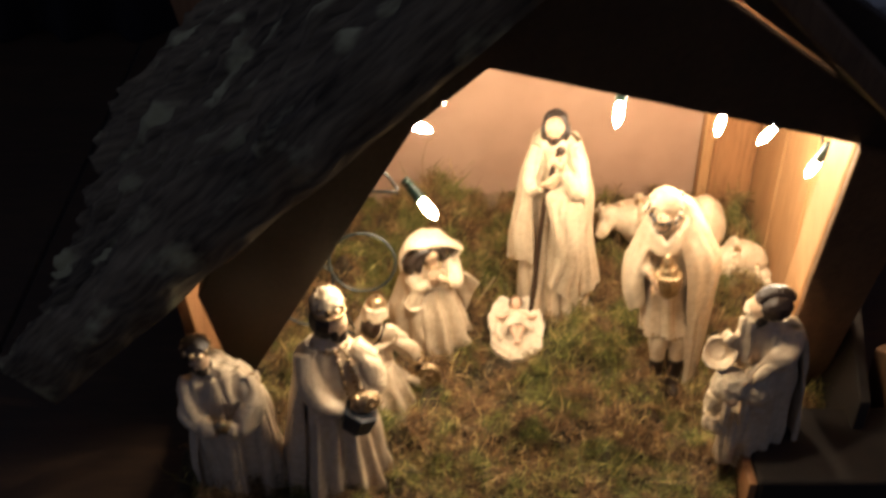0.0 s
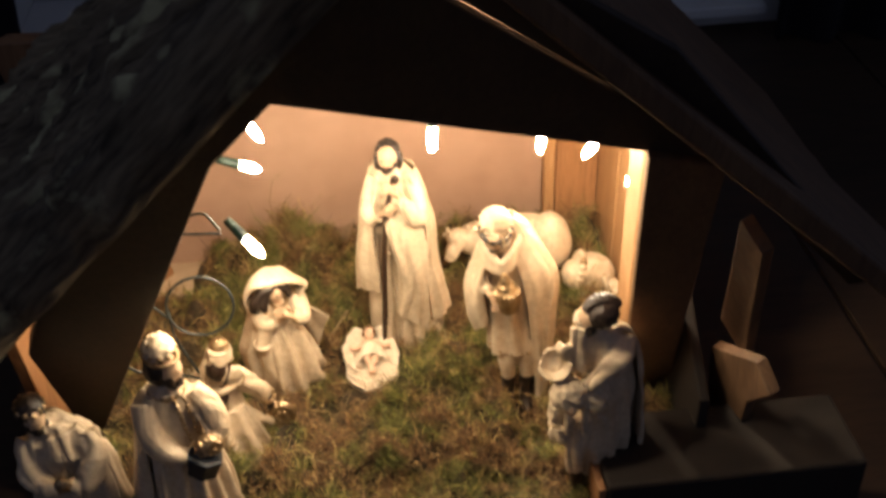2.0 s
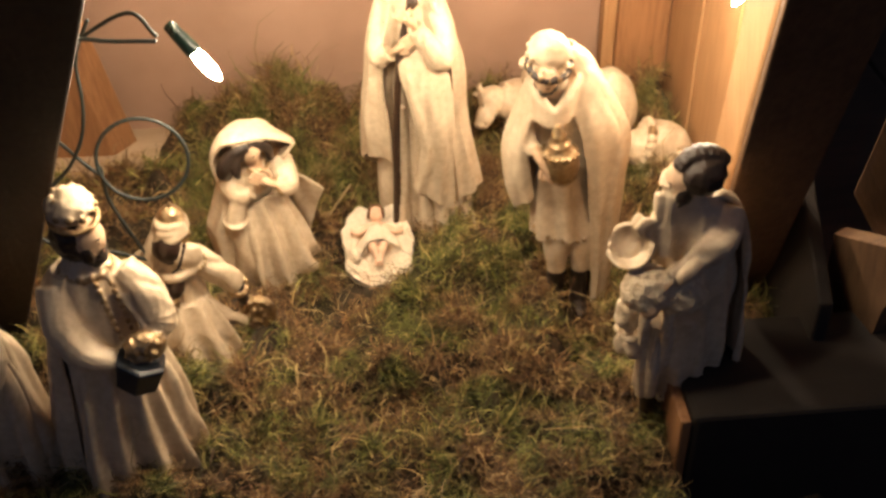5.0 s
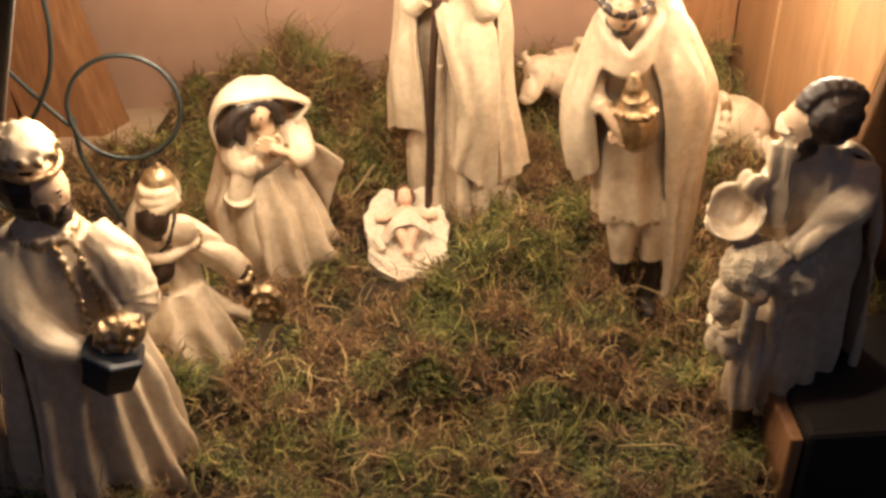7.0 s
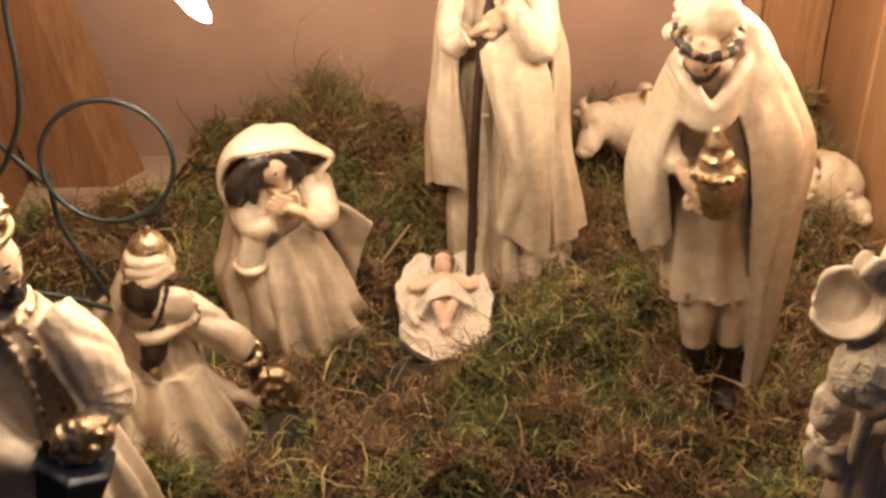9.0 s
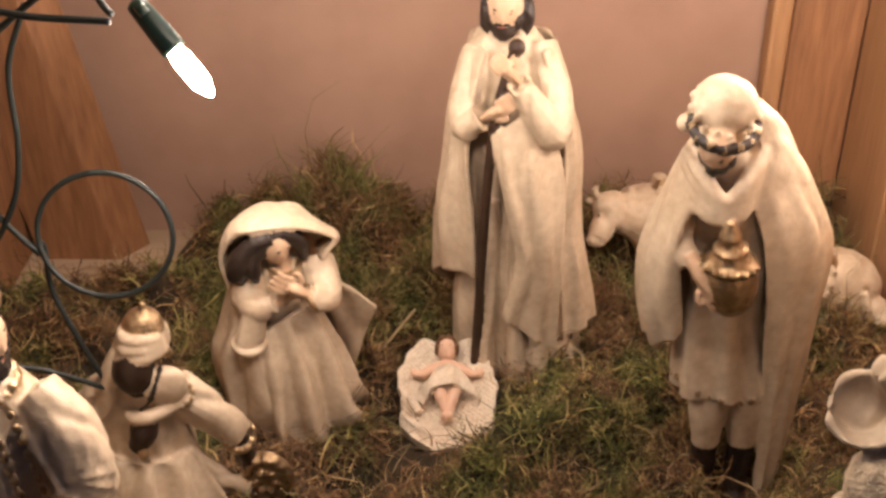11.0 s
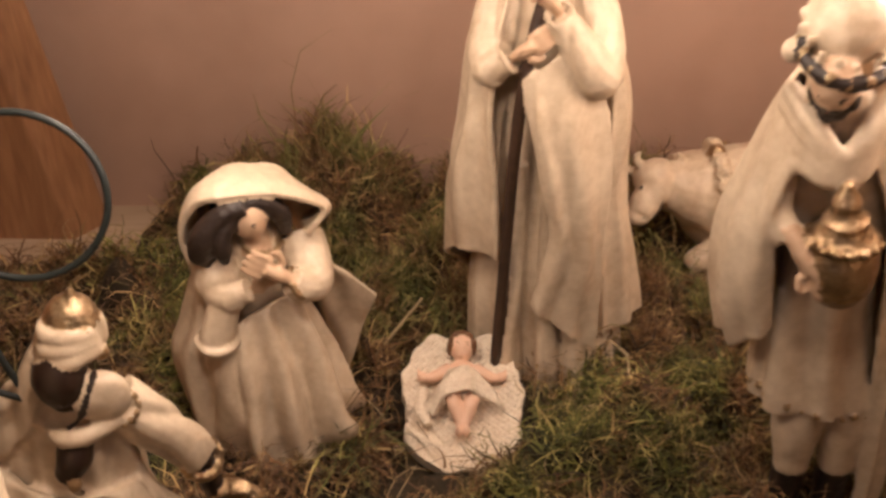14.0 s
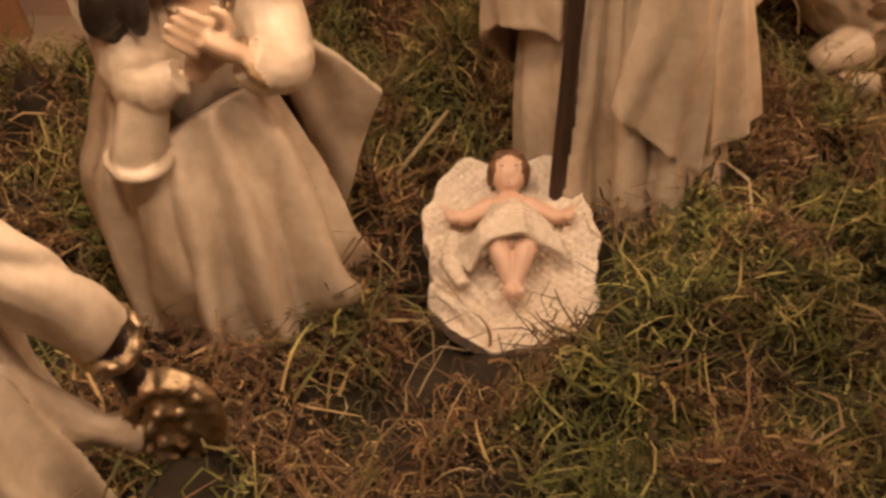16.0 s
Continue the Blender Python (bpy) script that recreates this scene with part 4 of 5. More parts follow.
visage(bm, on(0.0, 1.75, 0.75), (0.0, -0.75, 0.66), 0.5, 1, 2, False)
ball(bm, on(0.0, 2.0, 0.6), (0.5, 0.42, 0.46), 2, 18, 12, wobble=0.15, freq=4)
for s in (-1, 1):
    ball(bm, on(0.4 * s, 1.85, 0.5), (0.12, 0.2, 0.22), 2, 10, 8, wobble=0.2, freq=4)
    tube(bm, [on(0.4 * s, 1.05, 0.5), on(0.95 * s, 0.75, 0.45), on(1.2 * s, 0.65, 0.5)], [0.24, 0.2, 0.15], 1, 10)
    ball(bm, on(1.32 * s, 0.72, 0.5), (0.2, 0.2, 0.16), 1, 10, 8)
    for k in range(3):
        tube(bm, [on(1.36 * s, 0.72 + 0.08 * (k - 1), 0.55), on(1.5 * s, 0.86 + 0.1 * (k - 1), 0.62)], [0.06, 0.04], 1, 6)
    tube(bm, [on(0.32 * s, 0.0, 0.5), on(0.28 * s, -0.45, 0.8), on(0.06 * s, -1.15, 0.5), on(0.05 * s, -1.35, 0.55)], [0.28, 0.26, 0.17, 0.16], 1, 10)
    ball(bm, on(0.12 * s, -1.42, 0.55), (0.14, 0.16, 0.22), 1, 10, 8)
ball(bm, on(0, 1.0, 0.45), (0.52, 0.4, 0.35), 1, 16, 12)
ball(bm, on(0, 0.45, 0.55), (0.6, 0.8, 0.5), 0, 20, 14, wobble=0.1, freq=2)
for s in (-1, 1):
    ball(bm, on(0.38 * s, 1.75, 0.85), (0.14, 0.2, 0.3), 2, 10, 8, wobble=0.2, freq=4)
ball(bm, on(0.0, 2.05, 1.0), (0.4, 0.2, 0.2), 2, 14, 10, wobble=0.2, freq=4)
# its cloth, spread over the lap with a rolled hem
drape(bm, [[on(-0.45, 0.5, 0.85), on(-0.75, 0.1, 0.75), on(-1.15, -0.35, 0.5), on(-0.95, -0.85, 0.5)], [on(-0.2, 0.55, 1.05), on(-0.35, 0.2, 1.08), on(-0.5, -0.1, 1.05), on(-0.5, -0.4, 0.98)],
           [on(0.15, 0.55, 1.05), on(0.15, 0.25, 1.12), on(0.12, 0.0, 1.18), on(0.1, -0.3, 1.15)], [on(0.4, 0.5, 0.95), on(0.55, 0.2, 0.98), on(0.65, -0.05, 0.95), on(0.65, -0.35, 0.85)], [on(0.5, 0.45, 0.8), on(0.8, 0.1, 0.7), on(1.1, -0.2, 0.5), on(1.15, -0.55, 0.45)]], 0, 0.16, 0.06, 3, 0.5, 40, 20)
tube(bm, [on(-1.3, 0.3, 0.4), on(-1.35, -0.5, 0.42), on(-1.1, -1.1, 0.42)], [0.2, 0.26, 0.2], 0, 10, 0.6)
statue("child_figurine", bm, P0, "small resin child figurine lying on a woven cream blanket", "figurine", "nativity figurines", [WEAVE, CHILDSKIN, BROWNHAIR, GOLD, STAFF, BLUSH], 0.04, 0.0, 1)

# the bowing one with a golden urn
bm = bmesh.new()
robe(bm, [(5.3, 9.75, -5.0, 1.75, 1.3, 1.0), (8, 9.5, -4.9, 1.5, 1.25, 0.8), (11, 9.4, -4.8, 1.45, 1.25, 0.4), (13.5, 9.1, -5.1, 1.3, 1.1, 0.2), (14.9, 8.7, -5.6, 0.7, 0.7, 0.0)], 0, 8, 0.1, 0.3)
# the cape: from its front edge round the bent back to the raised arm
drape(bm, [[(9.2, -6.0, 14.1), (9.9, -6.4, 12.3), (10.3, -6.5, 10.5), (10.7, -6.3, 8.0), (11.1, -6.0, 5.0), (11.4, -5.8, 0.6)],
           [(10.1, -5.8, 14.5), (11.0, -6.2, 12.6), (11.7, -6.2, 10.6), (11.7, -6.0, 8.0), (11.8, -5.8, 5.0), (11.8, -5.6, 0.6)],
           [(10.4, -5.3, 15.1), (11.6, -5.4, 13.2), (12.5, -5.4, 11.0), (12.45, -5.3, 8.5), (12.3, -5.2, 5.0), (12.2, -5.0, 0.6)],
           [(10.2, -4.3, 15.2), (11.3, -4.1, 13.2), (12.1, -3.9, 11.0), (12.2, -3.7, 8.5), (12.2, -3.6, 5.0), (12.2, -3.6, 0.6)],
           [(9.6, -3.9, 15.0), (10.2, -3.1, 13.0), (11.0, -2.5, 10.5), (11.2, -2.4, 8.0), (11.3, -2.4, 5.0), (11.3, -2.4, 0.6)],
           [(8.7, -4.1, 15.2), (8.6, -3.4, 13.2), (8.6, -2.9, 10.8), (8.7, -2.8, 8.8), (8.8, -2.8, 7.0), (9.0, -2.8, 5.0)],
           [(7.9, -4.8, 14.5), (7.5, -4.4, 13.0), (7.0, -4.2, 11.0), (6.9, -4.2, 9.6), (7.0, -4.2, 8.4), (7.3, -4.3, 7.0)],
           [(7.75, -5.6, 14.2), (7.4, -5.6, 13.0), (6.95, -5.6, 11.0), (6.9, -5.6, 9.6), (7.05, -5.6, 8.5), (7.4, -5.5, 7.4)],
           [(8.1, -6.1, 14.2), (7.8, -6.4, 13.0), (7.5, -6.5, 12.0), (7.6, -6.4, 11.0), (7.8, -6.2, 9.6), (8.0, -6.0, 8.2)]], 0, 0.2, 0.12, 10, 0.9, 140, 46)
# the cowl: soft rolls of cloth round the neck, gathered at the breast
for k in range(4):
    tube(bm, [(7.6, -5.4 + 0.1 * k, 14.7 - 0.35 * k), (7.9, -6.3, 14.2 - 0.35 * k), (8.6, -6.75, 13.5 - 0.2 * k), (9.3, -6.5, 14.0 - 0.3 * k), (9.9, -5.6 + 0.1 * k, 14.9 - 0.3 * k)], [0.26, 0.3, 0.24, 0.3, 0.26], 0, 12)
ball(bm, (9.3, -4.9, 14.5), (1.2, 1.0, 1.2), 0, 24, 18, (0, 25, 0), 0.06, 1.5)
# the hood thrown back behind the head
drape(bm, [[(9.0, -5.7, 15.9), (9.7, -5.8, 14.9), (10.4, -6.0, 13.6)], [(9.6, -5.2, 16.1), (10.5, -5.2, 15.2), (11.4, -5.4, 13.5)], [(9.5, -4.4, 15.9), (10.3, -4.3, 15.0), (11.1, -4.2, 13.4)], [(8.9, -4.4, 15.6), (9.4, -4.1, 14.9), (9.8, -3.8, 13.4)]], 0, 0.2, 0.06, 3, 0.6, 40, 22)
tube(bm, [(7.6, -5.4, 12.6), (7.5, -6.0, 11.6), (7.9, -6.5, 11.2)], [0.5, 0.5, 0.42], 0, 14)
tube(bm, [(7.8, -6.5, 11.5), (8.15, -6.9, 10.9), (8.6, -7.1, 10.2)], [0.34, 0.36, 0.3], 1, 12, 0.7)
palm(bm, (8.3, -7.0, 10.6), (8.9, -7.2, 9.9), 1, 0.5)
lathe(bm, (9.3, -6.6, 9.4), [(0.0, 0.25), (0.15, 0.5), (0.6, 0.78), (1.2, 0.9), (1.7, 0.88), (2.0, 0.78), (2.1, 0.86), (2.25, 0.7), (2.55, 0.52), (2.65, 0.6), (2.8, 0.42), (3.0, 0.32), (3.1, 0.38), (3.3, 0.3), (3.5, 0.16), (3.65, 0.1)], 3, 30, (8, -8, 0))
for k in range(16):
    a = 2 * math.pi * k / 16
    ball(bm, (9.0 + 0.86 * math.cos(a), -6.9 + 0.86 * math.sin(a), 11.4), 0.12, 3, 8, 6)
visage(bm, (8.2, -6.7, 15.35), (-0.5, -1, -1.1), 0.72, 1, 2)
ball(bm, (8.4, -6.1, 16.45), (0.96, 0.96, 0.92), 0, 26, 18, (25, 0, 0), 0.04, 6)
ring(bm, (8.36, -6.45, 16.0), 0.98, 0.17, 2, (30, 0, 0))
ring(bm, (8.36, -6.45, 16.05), 1.04, 0.14, 3, (30, 0, 0), beads=15)
ring(bm, (8.36, -6.28, 16.38), 1.02, 0.13, 0, (30, 0, 12), beads=15)
ball(bm, (7.3, -6.2, 15.9), (0.32, 0.3, 0.34), 0, 12, 8)
for x in (9.4, 10.7):
    tube(bm, [(x, -5.2, 6.2), (x, -5.4, 4.6), (x + 0.05, -5.5, 3.0)], [0.75, 0.7, 0.5], 0, 14)
    tube(bm, [(x + 0.05, -5.45, 3.2), (x + 0.05, -5.4, 1.6), (x + 0.05, -5.6, 0.4)], [0.5, 0.46, 0.5], 2, 12)
    ball(bm, (x, -6.1, 0.6), (0.42, 0.8, 0.35), 2, 12, 8)
ring(bm, (9.75, -5.05, 5.4), 1.72, 0.1, 3, (0, 12, 0), beads=26, squash=0.75)
statue("urn_figurine", bm, (10.6, -4.6, 0.4), "bowing cream resin figurine with wreathed turban and a golden urn", group="nativity figurines", voxel=0.065, fold=0.04, soften=2)

# the one with a lamb
bm = bmesh.new()
robe(bm, [(0.7, 14.0, -13.5, 1.8, 1.5, 1.0), (5, 14.0, -13.6, 1.9, 1.6, 0.9), (9, 13.9, -13.8, 1.8, 1.5, 0.5), (12, 13.5, -14.0, 1.6, 1.3, 0.3), (13.5, 13.2, -14.3, 1.4, 1.05, 0.1), (14.5, 12.95, -14.7, 0.55, 0.55, 0.0)], 0, 9, 0.07, 1.2)
sheet(bm, [(0.6, 14.5, -13.4, 2.1, 1.9, 1.0, 60, 250), (4.5, 14.5, -13.5, 2.15, 1.9, 0.9, 62, 255), (9, 14.3, -13.7, 2.1, 1.8, 0.5, 66, 260), (12, 13.9, -13.9, 1.95, 1.5, 0.3, 72, 265), (13.4, 13.6, -14.1, 1.6, 1.2, 0.1, 80, 265), (14.2, 13.3, -14.3, 0.9, 0.8, 0.0, 50, 270)], 0, 6, 0.05, 0.5, 30, 60, 0.18)
visage(bm, (12.55, -14.75, 15.15), (-1, -0.12, -0.3), 0.88, 1, 2)
ball(bm, (13.2, -14.9, 15.55), (1.0, 1.02, 0.98), 2, 26, 18, wobble=0.12, freq=4)
for k in range(9):
    a = radians(20 + 16 * k)
    tube(bm, [(13.2 - 1.0 * math.cos(a), -15.3, 15.6 + 0.95 * math.sin(a)), (13.2 - 1.12 * math.cos(a), -14.9, 15.65 + 1.02 * math.sin(a)), (13.2 - 1.0 * math.cos(a), -14.4, 15.6 + 0.95 * math.sin(a))], [0.1, 0.17, 0.1], 2, 8)
tube(bm, [(12.9, -14.0, 14.6), (12.1, -14.6, 15.2), (11.85, -15.0, 14.2), (11.95, -15.2, 12.8), (12.1, -15.2, 11.5)], [0.4, 0.48, 0.5, 0.46, 0.35], 0, 12, 0.7)
tube(bm, [(12.2, -14.4, 13.0), (11.4, -15.0, 12.9), (10.7, -15.1, 13.4)], [0.6, 0.5, 0.36], 0, 12)
horn = [(0.0, 1.0), (0.15, 1.05), (0.3, 0.98), (0.9, 0.8), (1.8, 0.55), (2.8, 0.3), (3.2, 0.12)]
lathe(bm, (10.45, -15.35, 12.3), [(-0.75, 0.2), (-0.6, 0.5), (-0.3, 0.74), (0.0, 0.87), (0.06, 0.95), (-0.1, 1.02)] + [(-z, r) for z, r in horn[2:]], 0, 28, (36, -36, 0))
tube(bm, [(14.7, -14.3, 13.0), (14.3, -15.3, 12.3), (13.2, -15.9, 11.6), (12.2, -16.1, 11.0)], [0.8, 0.72, 0.55, 0.42], 0, 14)
palm(bm, (11.9, -16.2, 10.8), (11.3, -16.4, 10.5), 1, 0.45)
ball(bm, (11.3, -15.8, 10.3), (1.15, 0.95, 1.1), 8, 24, 16, (0, 20, 0), 0.16, 4)
ball(bm, (12.8, -15.6, 9.9), (1.25, 0.9, 1.2), 8, 24, 16, (0, 20, 0), 0.16, 4)
ball(bm, (11.35, -16.3, 9.65), (0.46, 0.5, 0.5), 1, 14, 10)
for s in (-1, 1):
    ball(bm, (11.35 + 0.45 * s, -16.1, 10.0), (0.26, 0.12, 0.14), 8, 8, 6, (0, 30 * s, 0))
    tube(bm, [(11.9 + 0.5 * s, -15.9, 9.0), (11.8 + 0.5 * s, -16.0, 8.0), (11.9 + 0.5 * s, -15.8, 7.0)], [0.3, 0.24, 0.2], 8, 8)
ball(bm, (11.0, -14.9, 8.2), (0.72, 0.6, 1.0), 8, 20, 14, wobble=0.3, freq=3)
ball(bm, (11.2, -14.8, 6.2), (0.78, 0.65, 0.75), 0, 20, 14, wobble=0.15, freq=3)
ring(bm, (11.1, -14.8, 7.0), 0.62, 0.12, 0, (0, 0, 0))
for x, y in ((12.2, -15.0), (13.4, -14.9)):
    tube(bm, [(x + 0.2, y + 0.3, 7.5), (x, y, 5.4), (x - 0.05, y, 4.0), (x, y, 3.2)], [0.8, 0.72, 0.62, 0.55], 0, 14)
    tube(bm, [(x, y, 3.4), (x + 0.1, y + 0.1, 1.8), (x + 0.1, y, 0.6)], [0.42, 0.36, 0.34], 6, 10)
    ball(bm, (x, y - 0.4, 0.75), (0.4, 0.7, 0.32), 4, 12, 8)
statue("lamb_figurine", bm, (14.0, -13.6, 0.6), "dark-haired cream resin figurine carrying a woolly lamb", group="nativity figurines")

# the kneeling one with a turban and a golden dish
bm = bmesh.new()
robe(bm, [(0.0, -10.8, -7.2, 2.6, 2.1, 1.0), (2.5, -10.7, -7.2, 2.35, 1.9, 1.0), (5, -10.4, -7.3, 1.75, 1.4, 0.6), (6.6, -10.2, -7.5, 1.35, 1.1, 0.2), (7.6, -10.0, -7.7, 0.6, 0.6, 0.0)], 0, 8, 0.1, 2.2)
visage(bm, (-9.85, -8.35, 8.3), (0.3, -1, -0.35), 0.86, 6, 6, False, False)
tube(bm, [(-9.9, -7.9, 8.0), (-10.0, -7.8, 7.0)], [0.5, 0.55], 6, 12)
# turban: a wound band round a gilt dome
for k in range(3):
    ring(bm, (-9.65 + 0.03 * k, -7.95 + 0.03 * k, 9.05 + 0.24 * k), 0.72 - 0.05 * k, 0.24, 0, (10 - 7 * k, -8 + 6 * k, 0), v=10)
ball(bm, (-9.5, -7.9, 9.75), (0.64, 0.64, 0.62), 3, 20, 14)
ring(bm, (-9.52, -7.9, 9.68), 0.66, 0.09, 3, (8, -4, 0), beads=16)
ball(bm, (-9.4, -7.9, 10.4), (0.14, 0.14, 0.22), 3, 10, 8)
ball(bm, (-8.85, -8.1, 8.85), (0.24, 0.2, 0.2), 3, 10, 8)
# its tail, over the shoulder
FAR = [(0, -10.35, -8.2, 9.45), (1, -10.9, -8.1, 8.5), (2, -11.9, -7.8, 7.2), (3, -13.0, -7.5, 5.9)]
NEAR = [(0, -10.2, -8.35, 8.7), (1, -10.45, -8.5, 7.7), (2, -10.9, -8.6, 6.8), (3, -12.2, -8.3, 5.3)]
rows = []
for k in range(25):
    u = k / 8
    a, b = Vector(smooth_at(FAR, u)), Vector(smooth_at(NEAR, u))
    line = [a.lerp(b, q / 8) + Vector((-0.1, -0.12, 0.2)) * math.sin(math.pi * q / 8) + Vector((0, 0.06, 0.06)) * math.sin(q * 1.6 + u * 2) for q in range(9)]
    rows.append(line + [p + Vector((0.12, 0.28, -0.2)) for p in reversed(line)])
loft(bm, rows)
# the scarf laid from the jaw over the other shoulder, with its cord
ball(bm, (-9.0, -8.35, 7.75), (0.82, 0.4, 0.72), 0, 22, 16, (0, 28, 20), 0.06, 2)
tube(bm, [(-8.95, -8.45, 8.6), (-9.15, -8.75, 8.0), (-9.4, -8.85, 7.4), (-9.75, -8.85, 7.1)], 0.07, 2, 8)
ring(bm, (-8.7, -8.1, 7.15), 0.5, 0.08, 3, (50, 20, 0), beads=14)
tube(bm, [(-10.6, -8.3, 7.0), (-10.0, -8.75, 6.75), (-9.3, -8.7, 6.8), (-8.6, -8.2, 7.0)], [0.2, 0.26, 0.26, 0.2], 0, 10)
tube(bm, [(-9.6, -8.6, 6.6), (-9.75, -8.75, 6.1), (-10.05, -8.85, 5.5)], [0.36, 0.46, 0.3], 6, 12)
ball(bm, (-9.75, -9.1, 5.5), (0.2, 0.14, 0.26), 3, 10, 8, (0, 20, 0))
# arms
tube(bm, [(-8.9, -7.6, 7.0), (-8.2, -7.4, 6.2), (-7.5, -7.1, 5.2), (-7.15, -7.0, 4.6)], [0.72, 0.7, 0.62, 0.55], 0, 16)
ring(bm, (-7.1, -7.0, 4.55), 0.56, 0.14, 3, (35, 35, 0), beads=18)
tube(bm, [(-7.15, -7.0, 4.6), (-6.95, -6.85, 3.6), (-6.8, -6.75, 2.7)], [0.34, 0.3, 0.27], 6, 10)
palm(bm, (-6.7, -6.7, 2.5), (-6.4, -6.6, 2.0), 6, 0.4)
tube(bm, [(-9.0, -7.9, 4.4), (-8.0, -7.5, 3.1), (-7.0, -6.95, 2.1)], [0.55, 0.46, 0.36], 0, 12)
# the dish, set with bright studs
ball(bm, (-6.29, -6.8, 2.51), (1.0, 0.34, 1.12), 3, 22, 16, (0, 8, -10))
for k in range(16):
    a = 2 * math.pi * k / 16
    ball(bm, (-6.29 + 0.74 * math.cos(a), -7.05, 2.51 + 0.88 * math.sin(a)), 0.15, 3, 8, 6, None, 0.4, 3)
for k in range(6):
    a = 2 * math.pi * k / 6
    ball(bm, (-6.29 + 0.36 * math.cos(a), -7.15, 2.51 + 0.42 * math.sin(a)), 0.15, 3, 8, 6, None, 0.4, 3)
# pleated cloth over the knees
drape(bm, [[(-11.9, -8.2, 5.4), (-12.4, -8.8, 3.6), (-12.8, -9.2, 1.8), (-13.0, -9.3, 0.2)], [(-11.0, -8.7, 5.1), (-11.3, -9.4, 3.4), (-11.5, -9.7, 1.6), (-11.6, -9.8, 0.2)],
           [(-10.0, -8.7, 4.9), (-9.9, -9.3, 3.2), (-9.8, -9.6, 1.6), (-9.8, -9.6, 0.2)], [(-9.2, -8.3, 4.6), (-8.7, -8.7, 3.0), (-8.3, -8.8, 1.5), (-8.1, -8.7, 0.2)],
           [(-8.8, -7.7, 4.6), (-8.1, -7.8, 3.0), (-7.6, -7.8, 1.5), (-7.4, -7.7, 0.2)]], 0, 0.35, 0.34, 4.5, 2.1, 80, 30, 0.4)
statue("turban_figurine", bm, (-10.6, -7.3, 0.0), "kneeling dark-faced resin figurine in turban, offering a golden dish", group="nativity figurines", voxel=0.065, fold=0.08, soften=2)

# the standing one with crown and golden casket
bm = bmesh.new()
robe(bm, [(0.6, -12.3, -14.2, 2.2, 1.9, 1.0), (4, -12.1, -14.3, 2.1, 1.8, 1.0), (8, -12.0, -14.4, 1.75, 1.5, 0.6), (11, -11.9, -14.5, 1.6, 1.3, 0.3), (12.3, -11.9, -14.6, 1.3, 1.0, 0.1), (13.2, -11.9, -14.8, 0.6, 0.6, 0.0)], 0, 10, 0.09, 0.9)
sheet(bm, [(0.8, -12.3, -14.1, 2.9, 2.3, 1.0, 62, 322), (3, -12.3, -14.1, 2.8, 2.3, 1.0, 60, 322), (6, -12.2, -14.2, 2.5, 2.1, 0.7, 55, 318), (9.5, -12.1, -14.3, 2.15, 1.8, 0.4, 50, 312), (11.4, -12.05, -14.4, 1.9, 1.5, 0.2, 42, 318), (12.6, -12.0, -14.6, 1.25, 1.05, 0.0, 35, 325)], 0, 7, 0.06, 1.9, 34, 72, 0.2, lip=0.03)
drape(bm, [[(-13.4, -15.6, 9.0), (-13.6, -16.2, 6.0), (-13.9, -16.6, 3.0), (-14.1, -16.8, 0.8)], [(-12.3, -15.9, 8.8), (-12.3, -16.6, 6.0), (-12.3, -17.0, 3.0), (-12.3, -17.1, 0.8)],
           [(-11.2, -15.8, 8.4), (-10.8, -16.3, 6.0), (-10.5, -16.6, 3.2), (-10.3, -16.6, 1.0)], [(-10.4, -15.2, 8.2), (-9.8, -15.4, 6.0), (-9.4, -15.4, 3.4), (-9.2, -15.2, 1.2)],
           [(-10.1, -14.2, 8.2), (-9.6, -14.1, 6.0), (-9.3, -14.0, 3.4), (-9.1, -13.8, 1.2)]], 0, 0.3, 0.34, 6, 0.6, 90, 34, 0.5)
visage(bm, (-11.55, -15.05, 14.2), (0.95, -0.55, -0.15), 0.9, 1, 2)
ball(bm, (-12.0, -14.75, 14.2), (0.92, 0.9, 1.15), 2, 20, 16, wobble=0.12, freq=4)
ball(bm, (-11.85, -14.85, 15.7), (0.95, 0.95, 0.75), 0, 22, 14, wobble=0.08, freq=3)
ring(bm, (-11.8, -14.9, 15.2), 0.92, 0.14, 3, (10, 8, 0))
ring(bm, (-11.8, -14.9, 15.7), 0.93, 0.15, 3, (10, 8, 0), beads=11)
ring(bm, (-11.85, -14.85, 16.15), 0.62, 0.13, 3, (10, 8, 0), beads=10)
ring(bm, (-11.85, -14.75, 12.65), 1.0, 0.13, 3, (14, 0, 0), beads=26, squash=0.85)
for s in (-0.28, 0.28):
    for k in range(9):
        ball(bm, (-11.3 + s + 0.06 * k, -15.75 - 0.03 * k, 12.2 - 0.4 * k), (0.14, 0.09, 0.16), 3, 8, 6, wobble=0.3, freq=4)
tube(bm, [(-10.6, -14.7, 12.0), (-9.9, -15.3, 11.2), (-9.5, -16.0, 10.1), (-9.8, -16.4, 9.6)], [0.75, 0.85, 0.75, 0.5], 0, 14)
for k in range(5):
    ring(bm, (-10.2 + 0.16 * k, -15.1 - 0.22 * k, 11.6 - 0.4 * k), 0.78, 0.13, 0, (40, 40, 0), 20, 6)
tube(bm, [(-13.2, -14.7, 11.9), (-13.3, -15.6, 10.4), (-12.6, -16.3, 9.2), (-11.6, -16.6, 8.8)], [0.8, 0.85, 0.75, 0.5], 0, 14)
